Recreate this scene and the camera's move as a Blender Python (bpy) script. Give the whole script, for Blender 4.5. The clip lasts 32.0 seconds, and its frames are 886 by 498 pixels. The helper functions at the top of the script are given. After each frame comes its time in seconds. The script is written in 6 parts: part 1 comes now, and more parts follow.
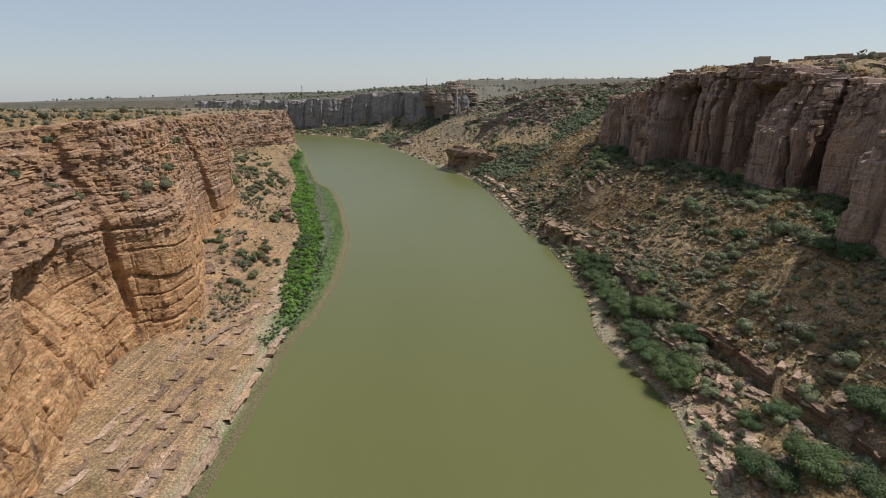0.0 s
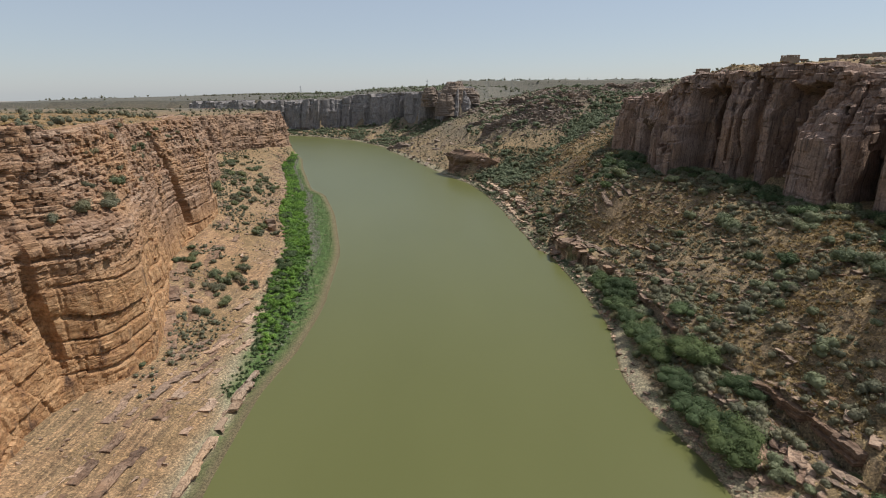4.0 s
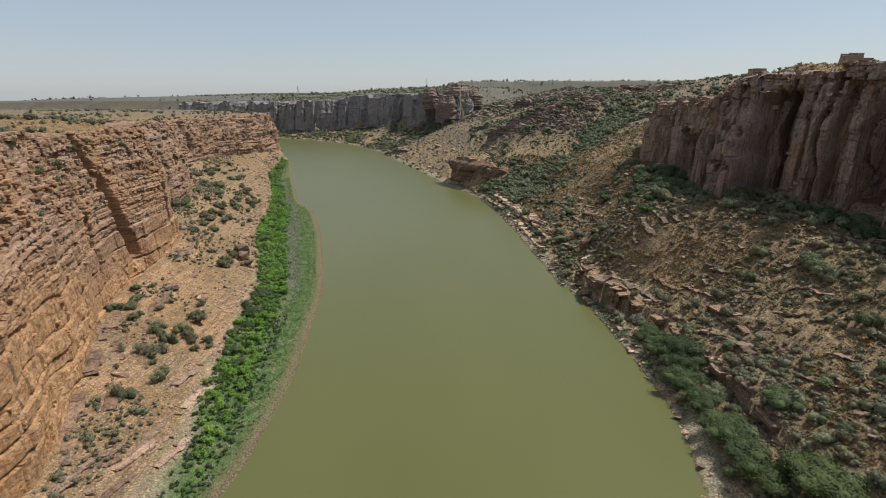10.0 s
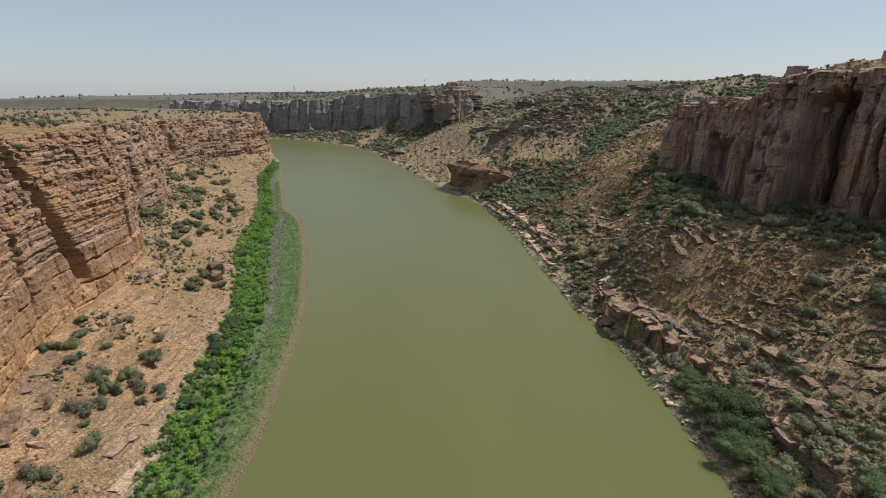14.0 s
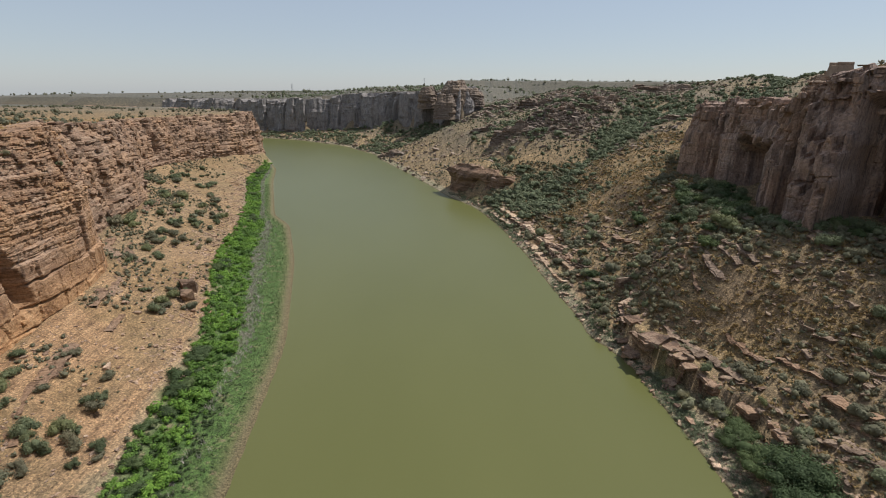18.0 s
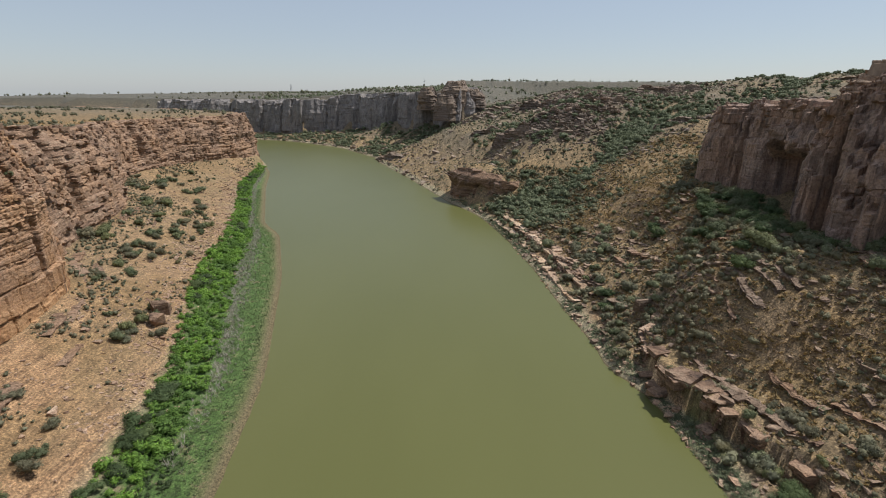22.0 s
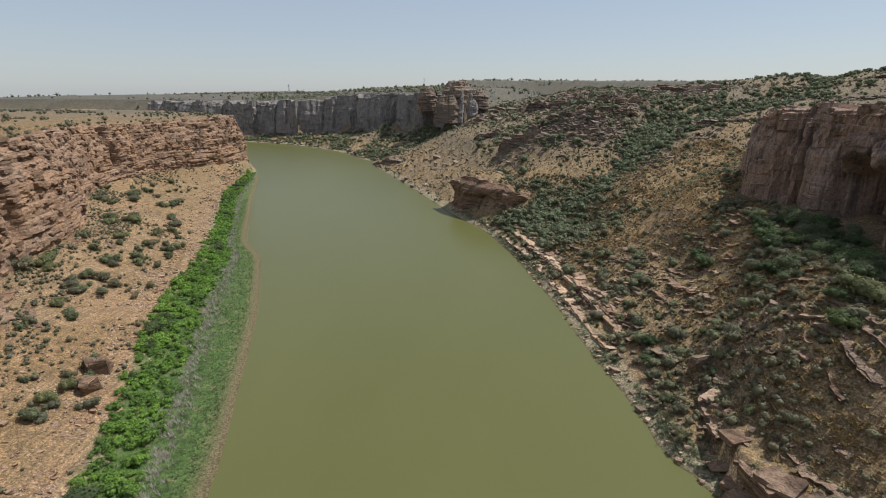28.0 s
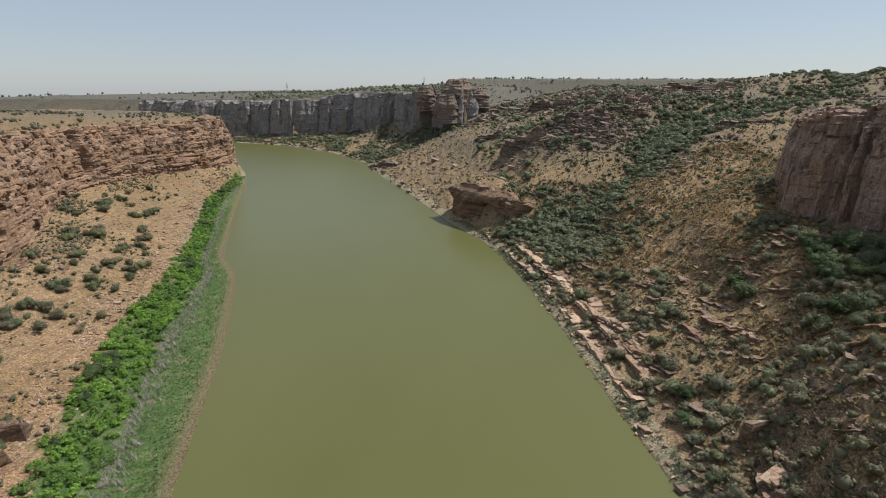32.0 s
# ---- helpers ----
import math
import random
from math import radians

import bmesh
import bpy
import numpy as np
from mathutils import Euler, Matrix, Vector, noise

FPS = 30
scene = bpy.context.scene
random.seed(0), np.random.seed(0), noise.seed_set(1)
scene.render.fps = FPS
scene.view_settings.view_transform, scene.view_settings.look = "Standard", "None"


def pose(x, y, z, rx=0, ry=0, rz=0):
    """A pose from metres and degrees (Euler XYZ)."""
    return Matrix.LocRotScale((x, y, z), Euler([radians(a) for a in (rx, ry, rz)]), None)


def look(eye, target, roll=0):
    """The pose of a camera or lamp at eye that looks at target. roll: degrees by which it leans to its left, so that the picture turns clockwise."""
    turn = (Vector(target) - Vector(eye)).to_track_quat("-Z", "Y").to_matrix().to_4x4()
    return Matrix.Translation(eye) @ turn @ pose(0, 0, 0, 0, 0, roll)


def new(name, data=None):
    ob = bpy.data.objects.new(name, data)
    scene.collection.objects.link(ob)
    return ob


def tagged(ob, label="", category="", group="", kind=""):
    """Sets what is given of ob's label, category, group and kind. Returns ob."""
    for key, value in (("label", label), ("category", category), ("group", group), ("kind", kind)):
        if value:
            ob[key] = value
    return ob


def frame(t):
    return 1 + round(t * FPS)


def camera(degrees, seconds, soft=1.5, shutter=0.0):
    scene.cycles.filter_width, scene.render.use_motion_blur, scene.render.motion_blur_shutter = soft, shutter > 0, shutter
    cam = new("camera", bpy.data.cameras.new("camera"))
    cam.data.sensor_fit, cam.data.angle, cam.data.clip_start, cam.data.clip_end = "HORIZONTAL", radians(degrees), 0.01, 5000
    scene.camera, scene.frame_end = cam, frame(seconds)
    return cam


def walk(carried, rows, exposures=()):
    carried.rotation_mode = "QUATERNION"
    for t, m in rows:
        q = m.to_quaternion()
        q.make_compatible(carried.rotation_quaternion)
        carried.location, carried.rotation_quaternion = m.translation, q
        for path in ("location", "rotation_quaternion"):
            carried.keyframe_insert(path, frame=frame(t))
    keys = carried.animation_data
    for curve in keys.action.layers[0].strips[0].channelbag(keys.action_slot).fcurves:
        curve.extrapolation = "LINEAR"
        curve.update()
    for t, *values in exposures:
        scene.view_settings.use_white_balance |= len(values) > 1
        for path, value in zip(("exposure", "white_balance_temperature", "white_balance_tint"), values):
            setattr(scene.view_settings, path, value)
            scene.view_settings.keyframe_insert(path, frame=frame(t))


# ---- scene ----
cam = camera(84.0, 32.0, soft=1.0)
PATH = [
    (0.0, pose(0.00, 0.00, 65.00, 90 - 17.71, 0.40, 0.00)),
    (0.5, pose(0.04, 2.86, 65.03, 90 - 17.69, 0.41, 0.01)),
    (1.0, pose(0.10, 5.74, 65.09, 90 - 17.66, 0.42, 0.01)),
    (1.5, pose(0.12, 8.64, 65.11, 90 - 17.65, 0.40, 0.02)),
    (2.0, pose(0.21, 11.53, 65.13, 90 - 17.65, 0.37, 0.02)),
    (2.5, pose(0.25, 14.41, 65.09, 90 - 17.65, 0.33, 0.05)),
    (4.5, pose(-0.21, 26.19, 64.88, 90 - 17.61, 0.21, 0.04)),
    (5.0, pose(-0.40, 29.39, 64.97, 90 - 17.59, 0.18, 0.04)),
    (5.5, pose(-0.63, 32.66, 65.04, 90 - 17.57, 0.16, 0.04)),
    (6.0, pose(-0.85, 35.95, 65.17, 90 - 17.56, 0.16, 0.04)),
    (6.5, pose(-1.13, 39.22, 65.17, 90 - 17.56, 0.14, 0.03)),
    (7.0, pose(-1.29, 42.50, 65.27, 90 - 17.55, 0.14, 0.05)),
    (7.5, pose(-1.59, 45.80, 65.34, 90 - 17.56, 0.12, 0.01)),
    (8.0, pose(-1.73, 49.05, 65.39, 90 - 17.55, 0.10, 0.01)),
    (8.5, pose(-1.98, 52.32, 65.45, 90 - 17.56, 0.08, 0.01)),
    (9.0, pose(-2.08, 55.57, 65.55, 90 - 17.56, 0.06, 0.01)),
    (9.5, pose(-2.19, 58.73, 65.69, 90 - 17.56, 0.03, -0.01)),
    (10.0, pose(-2.21, 61.86, 65.77, 90 - 17.55, 0.02, -0.01)),
    (10.5, pose(-2.29, 64.94, 65.78, 90 - 17.56, -0.01, -0.02)),
    (11.0, pose(-2.27, 68.02, 65.82, 90 - 17.57, -0.04, -0.04)),
    (11.5, pose(-2.32, 71.03, 65.88, 90 - 17.56, -0.06, -0.07)),
    (12.0, pose(-2.29, 73.98, 65.92, 90 - 17.57, -0.10, -0.08)),
    (12.5, pose(-2.38, 76.85, 65.88, 90 - 17.56, -0.12, -0.11)),
    (13.0, pose(-2.64, 79.65, 65.83, 90 - 17.56, -0.14, -0.12)),
    (13.5, pose(-2.84, 82.41, 65.76, 90 - 17.57, -0.18, -0.18)),
    (14.0, pose(-2.96, 85.10, 65.58, 90 - 17.58, -0.21, -0.22)),
    (14.5, pose(-3.11, 87.69, 65.37, 90 - 17.56, -0.29, -0.26)),
    (16.5, pose(-3.02, 97.73, 65.01, 90 - 17.57, -0.48, -0.28)),
    (17.0, pose(-3.03, 100.12, 65.00, 90 - 17.58, -0.51, -0.28)),
    (17.5, pose(-3.09, 102.49, 64.95, 90 - 17.59, -0.52, -0.29)),
    (18.0, pose(-3.18, 104.75, 64.84, 90 - 17.59, -0.52, -0.28)),
    (18.5, pose(-3.09, 106.97, 64.78, 90 - 17.57, -0.53, -0.26)),
    (19.0, pose(-3.07, 109.06, 64.69, 90 - 17.54, -0.52, -0.27)),
    (19.5, pose(-2.86, 111.10, 64.72, 90 - 17.51, -0.52, -0.26)),
    (20.0, pose(-2.75, 113.05, 64.71, 90 - 17.51, -0.53, -0.26)),
    (20.5, pose(-2.68, 115.03, 64.79, 90 - 17.52, -0.52, -0.27)),
    (21.0, pose(-2.70, 116.96, 64.81, 90 - 17.51, -0.54, -0.26)),
    (21.5, pose(-2.85, 118.90, 64.88, 90 - 17.52, -0.52, -0.26)),
    (22.0, pose(-2.92, 120.89, 64.98, 90 - 17.53, -0.52, -0.25)),
    (22.5, pose(-3.06, 122.94, 65.15, 90 - 17.51, -0.49, -0.26)),
    (23.0, pose(-3.28, 125.11, 65.32, 90 - 17.52, -0.49, -0.29)),
    (23.5, pose(-3.41, 127.33, 65.43, 90 - 17.51, -0.48, -0.29)),
    (24.0, pose(-3.44, 129.66, 65.49, 90 - 17.50, -0.48, -0.27)),
    (24.5, pose(-3.53, 132.09, 65.58, 90 - 17.53, -0.46, -0.26)),
    (25.0, pose(-3.65, 134.58, 65.73, 90 - 17.53, -0.46, -0.26)),
    (25.5, pose(-3.76, 137.17, 65.90, 90 - 17.54, -0.43, -0.27)),
    (27.5, pose(-4.09, 147.76, 66.00, 90 - 17.58, -0.35, -0.26)),
    (28.0, pose(-4.15, 150.42, 65.99, 90 - 17.59, -0.34, -0.28)),
    (28.5, pose(-4.14, 153.18, 66.01, 90 - 17.63, -0.33, -0.28)),
    (29.0, pose(-4.05, 155.95, 65.99, 90 - 17.64, -0.33, -0.26)),
    (29.5, pose(-3.88, 158.79, 65.98, 90 - 17.68, -0.32, -0.24)),
    (30.0, pose(-3.66, 161.59, 66.01, 90 - 17.69, -0.29, -0.23)),
    (30.5, pose(-3.33, 164.45, 66.06, 90 - 17.70, -0.27, -0.23)),
    (31.0, pose(-3.02, 167.31, 66.16, 90 - 17.71, -0.25, -0.25)),
    (31.5, pose(-2.71, 170.17, 66.24, 90 - 17.71, -0.24, -0.22)),
    (32.0, pose(-2.42, 173.02, 66.35, 90 - 17.73, -0.22, -0.21)),
]
walk(cam, PATH)

# ---- the shape of the land, in numbers ----
_tables = {}


def vnoise(x, y, seed=0):
    """Smooth lattice noise, 0 to 1."""
    if seed not in _tables:
        _tables[seed] = np.random.RandomState(1000 + seed).rand(256, 256)
    tab = _tables[seed]
    x, y = np.broadcast_arrays(np.asarray(x, float), np.asarray(y, float))
    xi, yi = np.floor(x).astype(int), np.floor(y).astype(int)
    u, v = x - xi, y - yi
    u, v = u * u * (3 - 2 * u), v * v * (3 - 2 * v)
    a, b = tab[xi & 255, yi & 255], tab[(xi + 1) & 255, yi & 255]
    c, d = tab[xi & 255, (yi + 1) & 255], tab[(xi + 1) & 255, (yi + 1) & 255]
    return (a * (1 - u) + b * u) * (1 - v) + (c * (1 - u) + d * u) * v


def fbm(x, y, seed=0, octaves=4):
    """Layered noise, about -1 to 1."""
    total, size, gain = 0.0, 0.0, 1.0
    for k in range(octaves):
        total = total + gain * (2 * vnoise(x * 2 ** k + 17.3 * k, y * 2 ** k - 9.1 * k, seed + k) - 1)
        size, gain = size + gain, gain * 0.5
    return total / size * 1.6


def smooth(a, b, v):
    t = np.clip((np.asarray(v, float) - a) / (b - a), 0, 1)
    return t * t * (3 - 2 * t)


def curve_of(pairs):
    """x as a rounded function of y, through (y, x) pairs."""
    ys, xs = np.array([p[0] for p in pairs], float), np.array([p[1] for p in pairs], float)

    def at(y):
        y = np.asarray(y, float)
        return sum(w * np.interp(y + o, ys, xs) for o, w in ((-8, .2), (-3, .3), (3, .3), (8, .2)))
    return at


SHORE_WEST = curve_of([(-600, -75), (-100, -55), (40, -41), (80, -40.5), (123, -42), (131, -39), (165, -38), (223, -44), (292, -61), (350, -80), (367, -93),
                       (470, -127), (538, -146), (581, -165), (660, -205), (730, -285), (780, -420), (850, -800), (1000, -2200)])
SHORE_EAST = curve_of([(-600, 40), (-100, 48), (67, 45.5), (80, 47), (92, 49), (104, 46.5), (116, 42.2), (132, 42.6), (146, 47.6), (165, 47.6), (190, 46.4), (207, 45), (220, 45.4), (223, 40.5), (234, 39.5), (249, 38.5), (262, 36.6), (276, 35.4), (298, 34), (345, 28),
                       (399, 17), (426, 2), (514, -28), (612, -65), (640, -70), (735, -124), (810, -200), (850, -285), (900, -480), (960, -900), (1100, -2400)])

# cliff feet, (x, y), the river on the right-hand side of the way they are walked in
FOOT_WEST = [(-66, -60), (-62, 20), (-64, 50), (-67, 64), (-73, 82), (-77, 98), (-75, 108), (-69, 113), (-67, 121), (-70, 132), (-78, 150), (-88, 170), (-96, 188), (-99, 204),
             (-101, 224), (-103, 240), (-107, 251), (-116, 261), (-125, 271), (-130, 288), (-134, 308), (-138, 328), (-151, 350), (-173, 382), (-190, 415), (-193, 455), (-188, 490), (-176, 522),
             (-168, 548), (-167, 572), (-176, 596), (-200, 630), (-240, 675), (-330, 730), (-470, 775)]
FOOT_EAST = [(152, 380), (136, 365), (123, 350), (111, 333), (103, 321), (99, 314), (100, 304), (103, 295), (103, 284), (100, 270), (96, 257), (93, 247), (97, 239), (103, 231), (111, 222), (118, 213),
             (123, 203), (124, 194), (122, 187), (122, 180), (130, 174), (133, 164), (130, 150), (124, 136), (113, 124), (105, 116), (103, 106), (107, 92), (114, 70), (120, 40), (124, 0), (128, -60)]
FOOT_FAR = [(-470, 955), (-380, 915), (-300, 885), (-222, 868), (-168, 864), (-120, 850), (-92, 826), (-72, 812), (-60, 790), (-52, 760), (-30, 742), (-14, 716), (0, 690), (8, 670), (22, 664), (36, 672), (42, 692), (38, 716), (44, 745)]
PLATEAU_WEST = FOOT_WEST + [(-1500, 900), (-4900, 1500), (-4900, -900), (-300, -900)]
PLATEAU_EAST = FOOT_EAST + [(128, -900), (900, -900), (900, 500), (300, 440)]
PLATEAU_FAR = FOOT_FAR + [(120, 900), (400, 1400), (-200, 2600), (-1800, 1800), (-1200, 1050)]


def inside(poly, x, y):
    """Signed distance to a closed outline, positive inside it."""
    x, y = np.asarray(x, float), np.asarray(y, float)
    best, odd = np.full(x.shape, 1e18), np.zeros(x.shape, bool)
    for (ax, ay), (bx, by) in zip(poly, poly[1:] + poly[:1]):
        dx, dy = bx - ax, by - ay
        t = np.clip(((x - ax) * dx + (y - ay) * dy) / (dx * dx + dy * dy), 0, 1)
        best = np.minimum(best, (x - ax - t * dx) ** 2 + (y - ay - t * dy) ** 2)
        if dy:
            odd ^= ((ay > y) != (by > y)) & (x < ax + (y - ay) / dy * dx)
    return np.sqrt(best) * np.where(odd, 1, -1)


def rim_west(y):
    return np.interp(y, (0, 60, 130, 214, 260, 310, 360, 440, 555, 700), (57, 57.5, 58, 54, 55, 50.5, 47.5, 46, 45.5, 45))


def foot_west_z(y):
    return np.interp(y, (0, 60, 130, 200, 260, 300, 420, 520, 600), (5, 5, 6, 9, 13, 16, 17, 14, 9))


def shelf_west(y):
    """How far the upper beds stand back."""
    return np.interp(y, (0, 60, 97, 112, 124, 133, 146, 170, 200, 240, 280, 330, 420, 600), (9, 9, 9, 12, 12.5, 10, 5, 4, 3, 4, 6, 6, 5, 4))


def rim_east(y):
    return np.interp(y, (0, 110, 150, 170, 178, 186, 196, 216, 226, 233, 240, 246, 257, 300, 320, 362), (66, 66, 67, 67.5, 68.3, 71.0, 72.2, 72.3, 72.0, 71.6, 69.6, 66.3, 63.3, 62.3, 60.8, 58))


def foot_east_z(y):
    return np.interp(y, (0, 190, 222, 250, 290, 318, 345, 380), (27.5, 28, 31, 31, 32.5, 33, 36, 42))


def rim_far(x):
    return np.interp(x, (-470, -222, -120, -60, -10, 20, 60), (51, 54, 63, 65, 66, 72, 70))


RISE_EAST = ((-60, -4, 0, 3, 7, 12, 24, 37, 52, 66, 90, 120, 200, 300, 420, 1000, 5000), (-5, -1.6, 0, 1.3, 2.6, 5, 10.3, 16.2, 24.5, 32, 39, 46, 59, 73, 84, 88, 92))
KNOLLS = [(82, 488, 26, 17), (112, 520, 28, 14), (150, 560, 45, 10), (52, 470, 20, 7), (140, 690, 60, 9), (46, 420, 26, 9), (300, 560, 70, 9), (180, 420, 45, 6)]
GULLIES = [((62, 395), (102, 433), (117, 450), (139, 474), (180, 490), (232, 507), (300, 560), (380, 640)), ((46, 372), (80, 360), (135, 385), (190, 440))]


OUTCROP = [(4, 440), (8, 429), (13, 419), (20, 410), (28, 402), (34, 399), (38, 403), (43, 414), (50, 430), (42, 456), (14, 462)]


def from_line(pts, x, y):
    best = np.full(np.shape(x), 1e18)
    for (ax, ay), (bx, by) in zip(pts, pts[1:]):
        dx, dy = bx - ax, by - ay
        t = np.clip(((x - ax) * dx + (y - ay) * dy) / (dx * dx + dy * dy), 0, 1)
        best = np.minimum(best, (x - ax - t * dx) ** 2 + (y - ay - t * dy) ** 2)
    return np.sqrt(best)


def open_slope(x, y):
    """Where the hillside is bare golden grass."""
    a = np.exp(-(from_line(((82, 322), (88, 356), (106, 384), (135, 396), (180, 440)), x, y) / 26) ** 4)
    b = np.exp(-(from_line(((22, 450), (50, 432), (74, 432), (88, 436)), x, y) / 19) ** 4)
    c = np.exp(-(from_line(((74, 215), (84, 208), (93, 198)), x, y) / 11) ** 4)
    d = np.exp(-(from_line(((86, 126), (86, 96)), x, y) / 8) ** 4)
    return np.maximum(np.maximum(a, b * .85), np.maximum(c * .9, d * .8))


def banks(x, y):
    """How far a point stands beyond the west and the east shore."""
    tilt = lambda c: 1 / np.sqrt(1 + ((c(y + 4) - c(y - 4)) / 8) ** 2)
    return (SHORE_WEST(y) - x) * tilt(SHORE_WEST), (x - SHORE_EAST(y)) * tilt(SHORE_EAST)


WEED = curve_of([(0, 5), (100, 5), (118, 6), (135, 9), (153, 15), (168, 18), (211, 21), (245, 23), (275, 28), (300, 28), (332, 24), (370, 14), (470, 17), (530, 12), (570, 4), (700, 3)])


# the long scarp on the east bank: its lip (y, x), the height of the lip, the drop below it
SCARP_X = curve_of([(40, 72), (66, 70), (86, 67.6), (95, 66.5), (106, 65.6), (114, 63.8), (124, 61.5), (134, 60), (160, 60.2), (176, 59.4), (190, 58), (196, 56.5), (201, 51.5), (206, 48.2), (214, 46.4), (224, 46.2), (230, 47.5), (238, 50.5), (250, 55)])


def scarp_top(y):
    return np.interp(y, (60, 76, 92, 106, 118, 134, 150, 176, 196, 203, 215, 224, 232, 246), (8.4, 8.6, 8.8, 8.2, 6.4, 5.4, 5.6, 5.8, 5.8, 7.0, 6.8, 6.2, 4.8, 4.6))


def scarp_drop(y):
    return np.interp(y, (56, 64, 90, 106, 116, 130, 142, 176, 196, 204, 220, 228, 240, 248), (0, 4.0, 5.2, 4.6, 1.6, 1.6, 3.0, 3.4, 3.6, 5.2, 5.0, 2.6, 1.8, 0))


def ground_z(x, y, fine=True):
    x, y = np.asarray(x, float), np.asarray(y, float)
    dw, de = banks(x, y)
    # west bank: lawn and weeds by the water, then stony bank up to the cliff
    sw = inside(PLATEAU_WEST, x, y)
    weed = WEED(y)
    reach = np.maximum(dw + np.maximum(-sw, 0), 6)
    t = np.clip((dw - weed * .8) / np.maximum(reach - weed * .8, 3), 0, 1.4)
    west = np.interp(dw, (-40, -3, 0, 8, 30), (-5, -.5, 0, .55, 1.0)) + (foot_west_z(y) - 1) * np.clip(t, 0, 1.2) ** 1.15
    notch = smooth(0, 2.2, dw - 3.2 + 1.5 * fbm(y / 9, y * 0, 3)) * smooth(128, 108, y) * 1.3
    west = west + notch
    up = rim_west(y) + np.clip(sw * .02, 0, 5) + 1.2 * fbm(x / 60, y / 60, 7)
    k = smooth(shelf_west(y) * 1.2 + 5, shelf_west(y) * 1.2 + 10, sw)
    west = west * (1 - k) + up * k
    # east bank: ledges, long slope, cliffs
    se = inside(PLATEAU_EAST, x, y)
    east = np.interp(de, *RISE_EAST)
    east = east - smooth(10, 60, de) * smooth(330, 420, y) * smooth(520, 420, y) * 4
    east = east * (1 - .5 * smooth(600, 700, y) * smooth(110, 50, de))
    east = east + smooth(-34 - 26 * np.exp(-((y - 226) / 26) ** 2), -2 - 9 * np.exp(-((y - 230) / 16) ** 2), se) * smooth(12, 0, se) * smooth(375, 335, y) * (foot_east_z(y) + .5 - east)   # the slope meets the cliff
    over = x - SCARP_X(y)
    held = np.clip(scarp_drop(y) / 1.5, 0, 1) * (y > 50) * (y < 250)
    low = scarp_top(y) - scarp_drop(y)
    east = np.where(over > 1.0, east + held * smooth(12, 1, over) * (scarp_top(y) - .1 + .40 * over - east), east + held * smooth(-7, -1, over) * (np.minimum(low, np.interp(de, (-8, -3, 0, 1, 5, 12), (-4, -1.6, 0, .6, 1.6, 4.5))) - east))
    for kx, ky, kr, kh in KNOLLS:
        east = east + kh * np.exp(-((x - kx) ** 2 + (y - ky) ** 2) / kr ** 2 * 1.2)
    for g in GULLIES:
        east = east - 7 * np.exp(-(from_line(g, x, y) / 17) ** 2) * smooth(6, 40, de)
    d = inside(OUTCROP, x, y)
    k = smooth(2.5, 8, d)
    east = east * (1 - k) + np.maximum(east, 19.0 - 1.8 * smooth(26, 38, x) + .18 * d) * k
    k = smooth(16, 21, se) * smooth(395, 370, y)
    top = rim_east(y) + 1.0 * smooth(22, 30, se) * smooth(270, 235, y) + np.clip((se - 20) * .055, -.6, 8) - .6 + 1.5 * fbm(x / 25, y / 25, 9) + 13.5 * np.exp(-(from_line(((176, 300), (192, 292), (235, 280), (262, 250)), x, y) / 20) ** 2) + 9 * smooth(108, 116, x) * smooth(238, 246, y) * smooth(292, 272, y) * smooth(175, 140, x)
    east = np.where(se > 0, np.minimum(east, foot_east_z(y) + 3) * (1 - smooth(395, 440, y)) + east * smooth(395, 440, y), east)
    east = east * (1 - k) + top * k
    sf = inside(PLATEAU_FAR, x, y)
    k = smooth(11, 17 + 70 * smooth(34, 60, x), sf)
    top = np.maximum(rim_far(x) + np.clip(sf * .05, 0, 10), np.minimum(east, 90) * (x > 30))
    east = east * (1 - k) + top * k
    z = np.where(dw > -8, np.where(de > -8, np.maximum(west, east), west), np.where(de > -8, east, np.maximum(np.minimum(west, east), -5)))
    # the far country
    far = np.hypot(x, y)
    side = np.arctan2(x, np.maximum(y, 1))
    lift = 65 + np.minimum(far, 3600) * np.interp(side, (-1.2, -.66, -.40, 0, .25, .55), (-.02, -.0165, -.003, .006, .013, .018)) + 9 * fbm(x / 500, y / 500, 21)
    k = smooth(950, 2300, far)
    z = np.where(z > 20, z * (1 - k) + lift * k, z * (1 - k * (np.abs(x) < 2000)) + lift * k * (np.abs(x) < 2000))
    if fine:
        land = smooth(0, 3, z)
        rough = .55 * fbm(x / 9, y / 9, 30) + .28 * fbm(x / 2.3, y / 2.3, 34, 3)
        slope = smooth(2, 10, de) * (sw < 0)
        # dipping beds break the east slope into ledges
        q = (de + .30 * y + 5 * fbm(x / 40, y / 40, 41)) / 4.2
        saw = q - np.floor(q)
        ledge = (np.where(saw < .82, saw / .82, (1 - saw) / .18) - .5) * smooth(-.25, .45, fbm(x / 26, y / 26, 44)) * smooth(130, 60, de)
        q2 = (x + 46 + .10 * y + 2 * fbm(x / 30, y / 30, 47)) / 3.1
        saw2 = q2 - np.floor(q2)
        rib = (np.where(saw2 < .8, saw2 / .8, (1 - saw2) / .2) - .5) * smooth(WEED(y), WEED(y) + 6, dw) * smooth(-3, -9, sw) * smooth(-.6, .3, fbm(x / 22, y / 40, 49))
        z = z + land * (rough * (.55 + .9 * slope) + 1.0 * ledge * slope + .42 * rib)
    return z

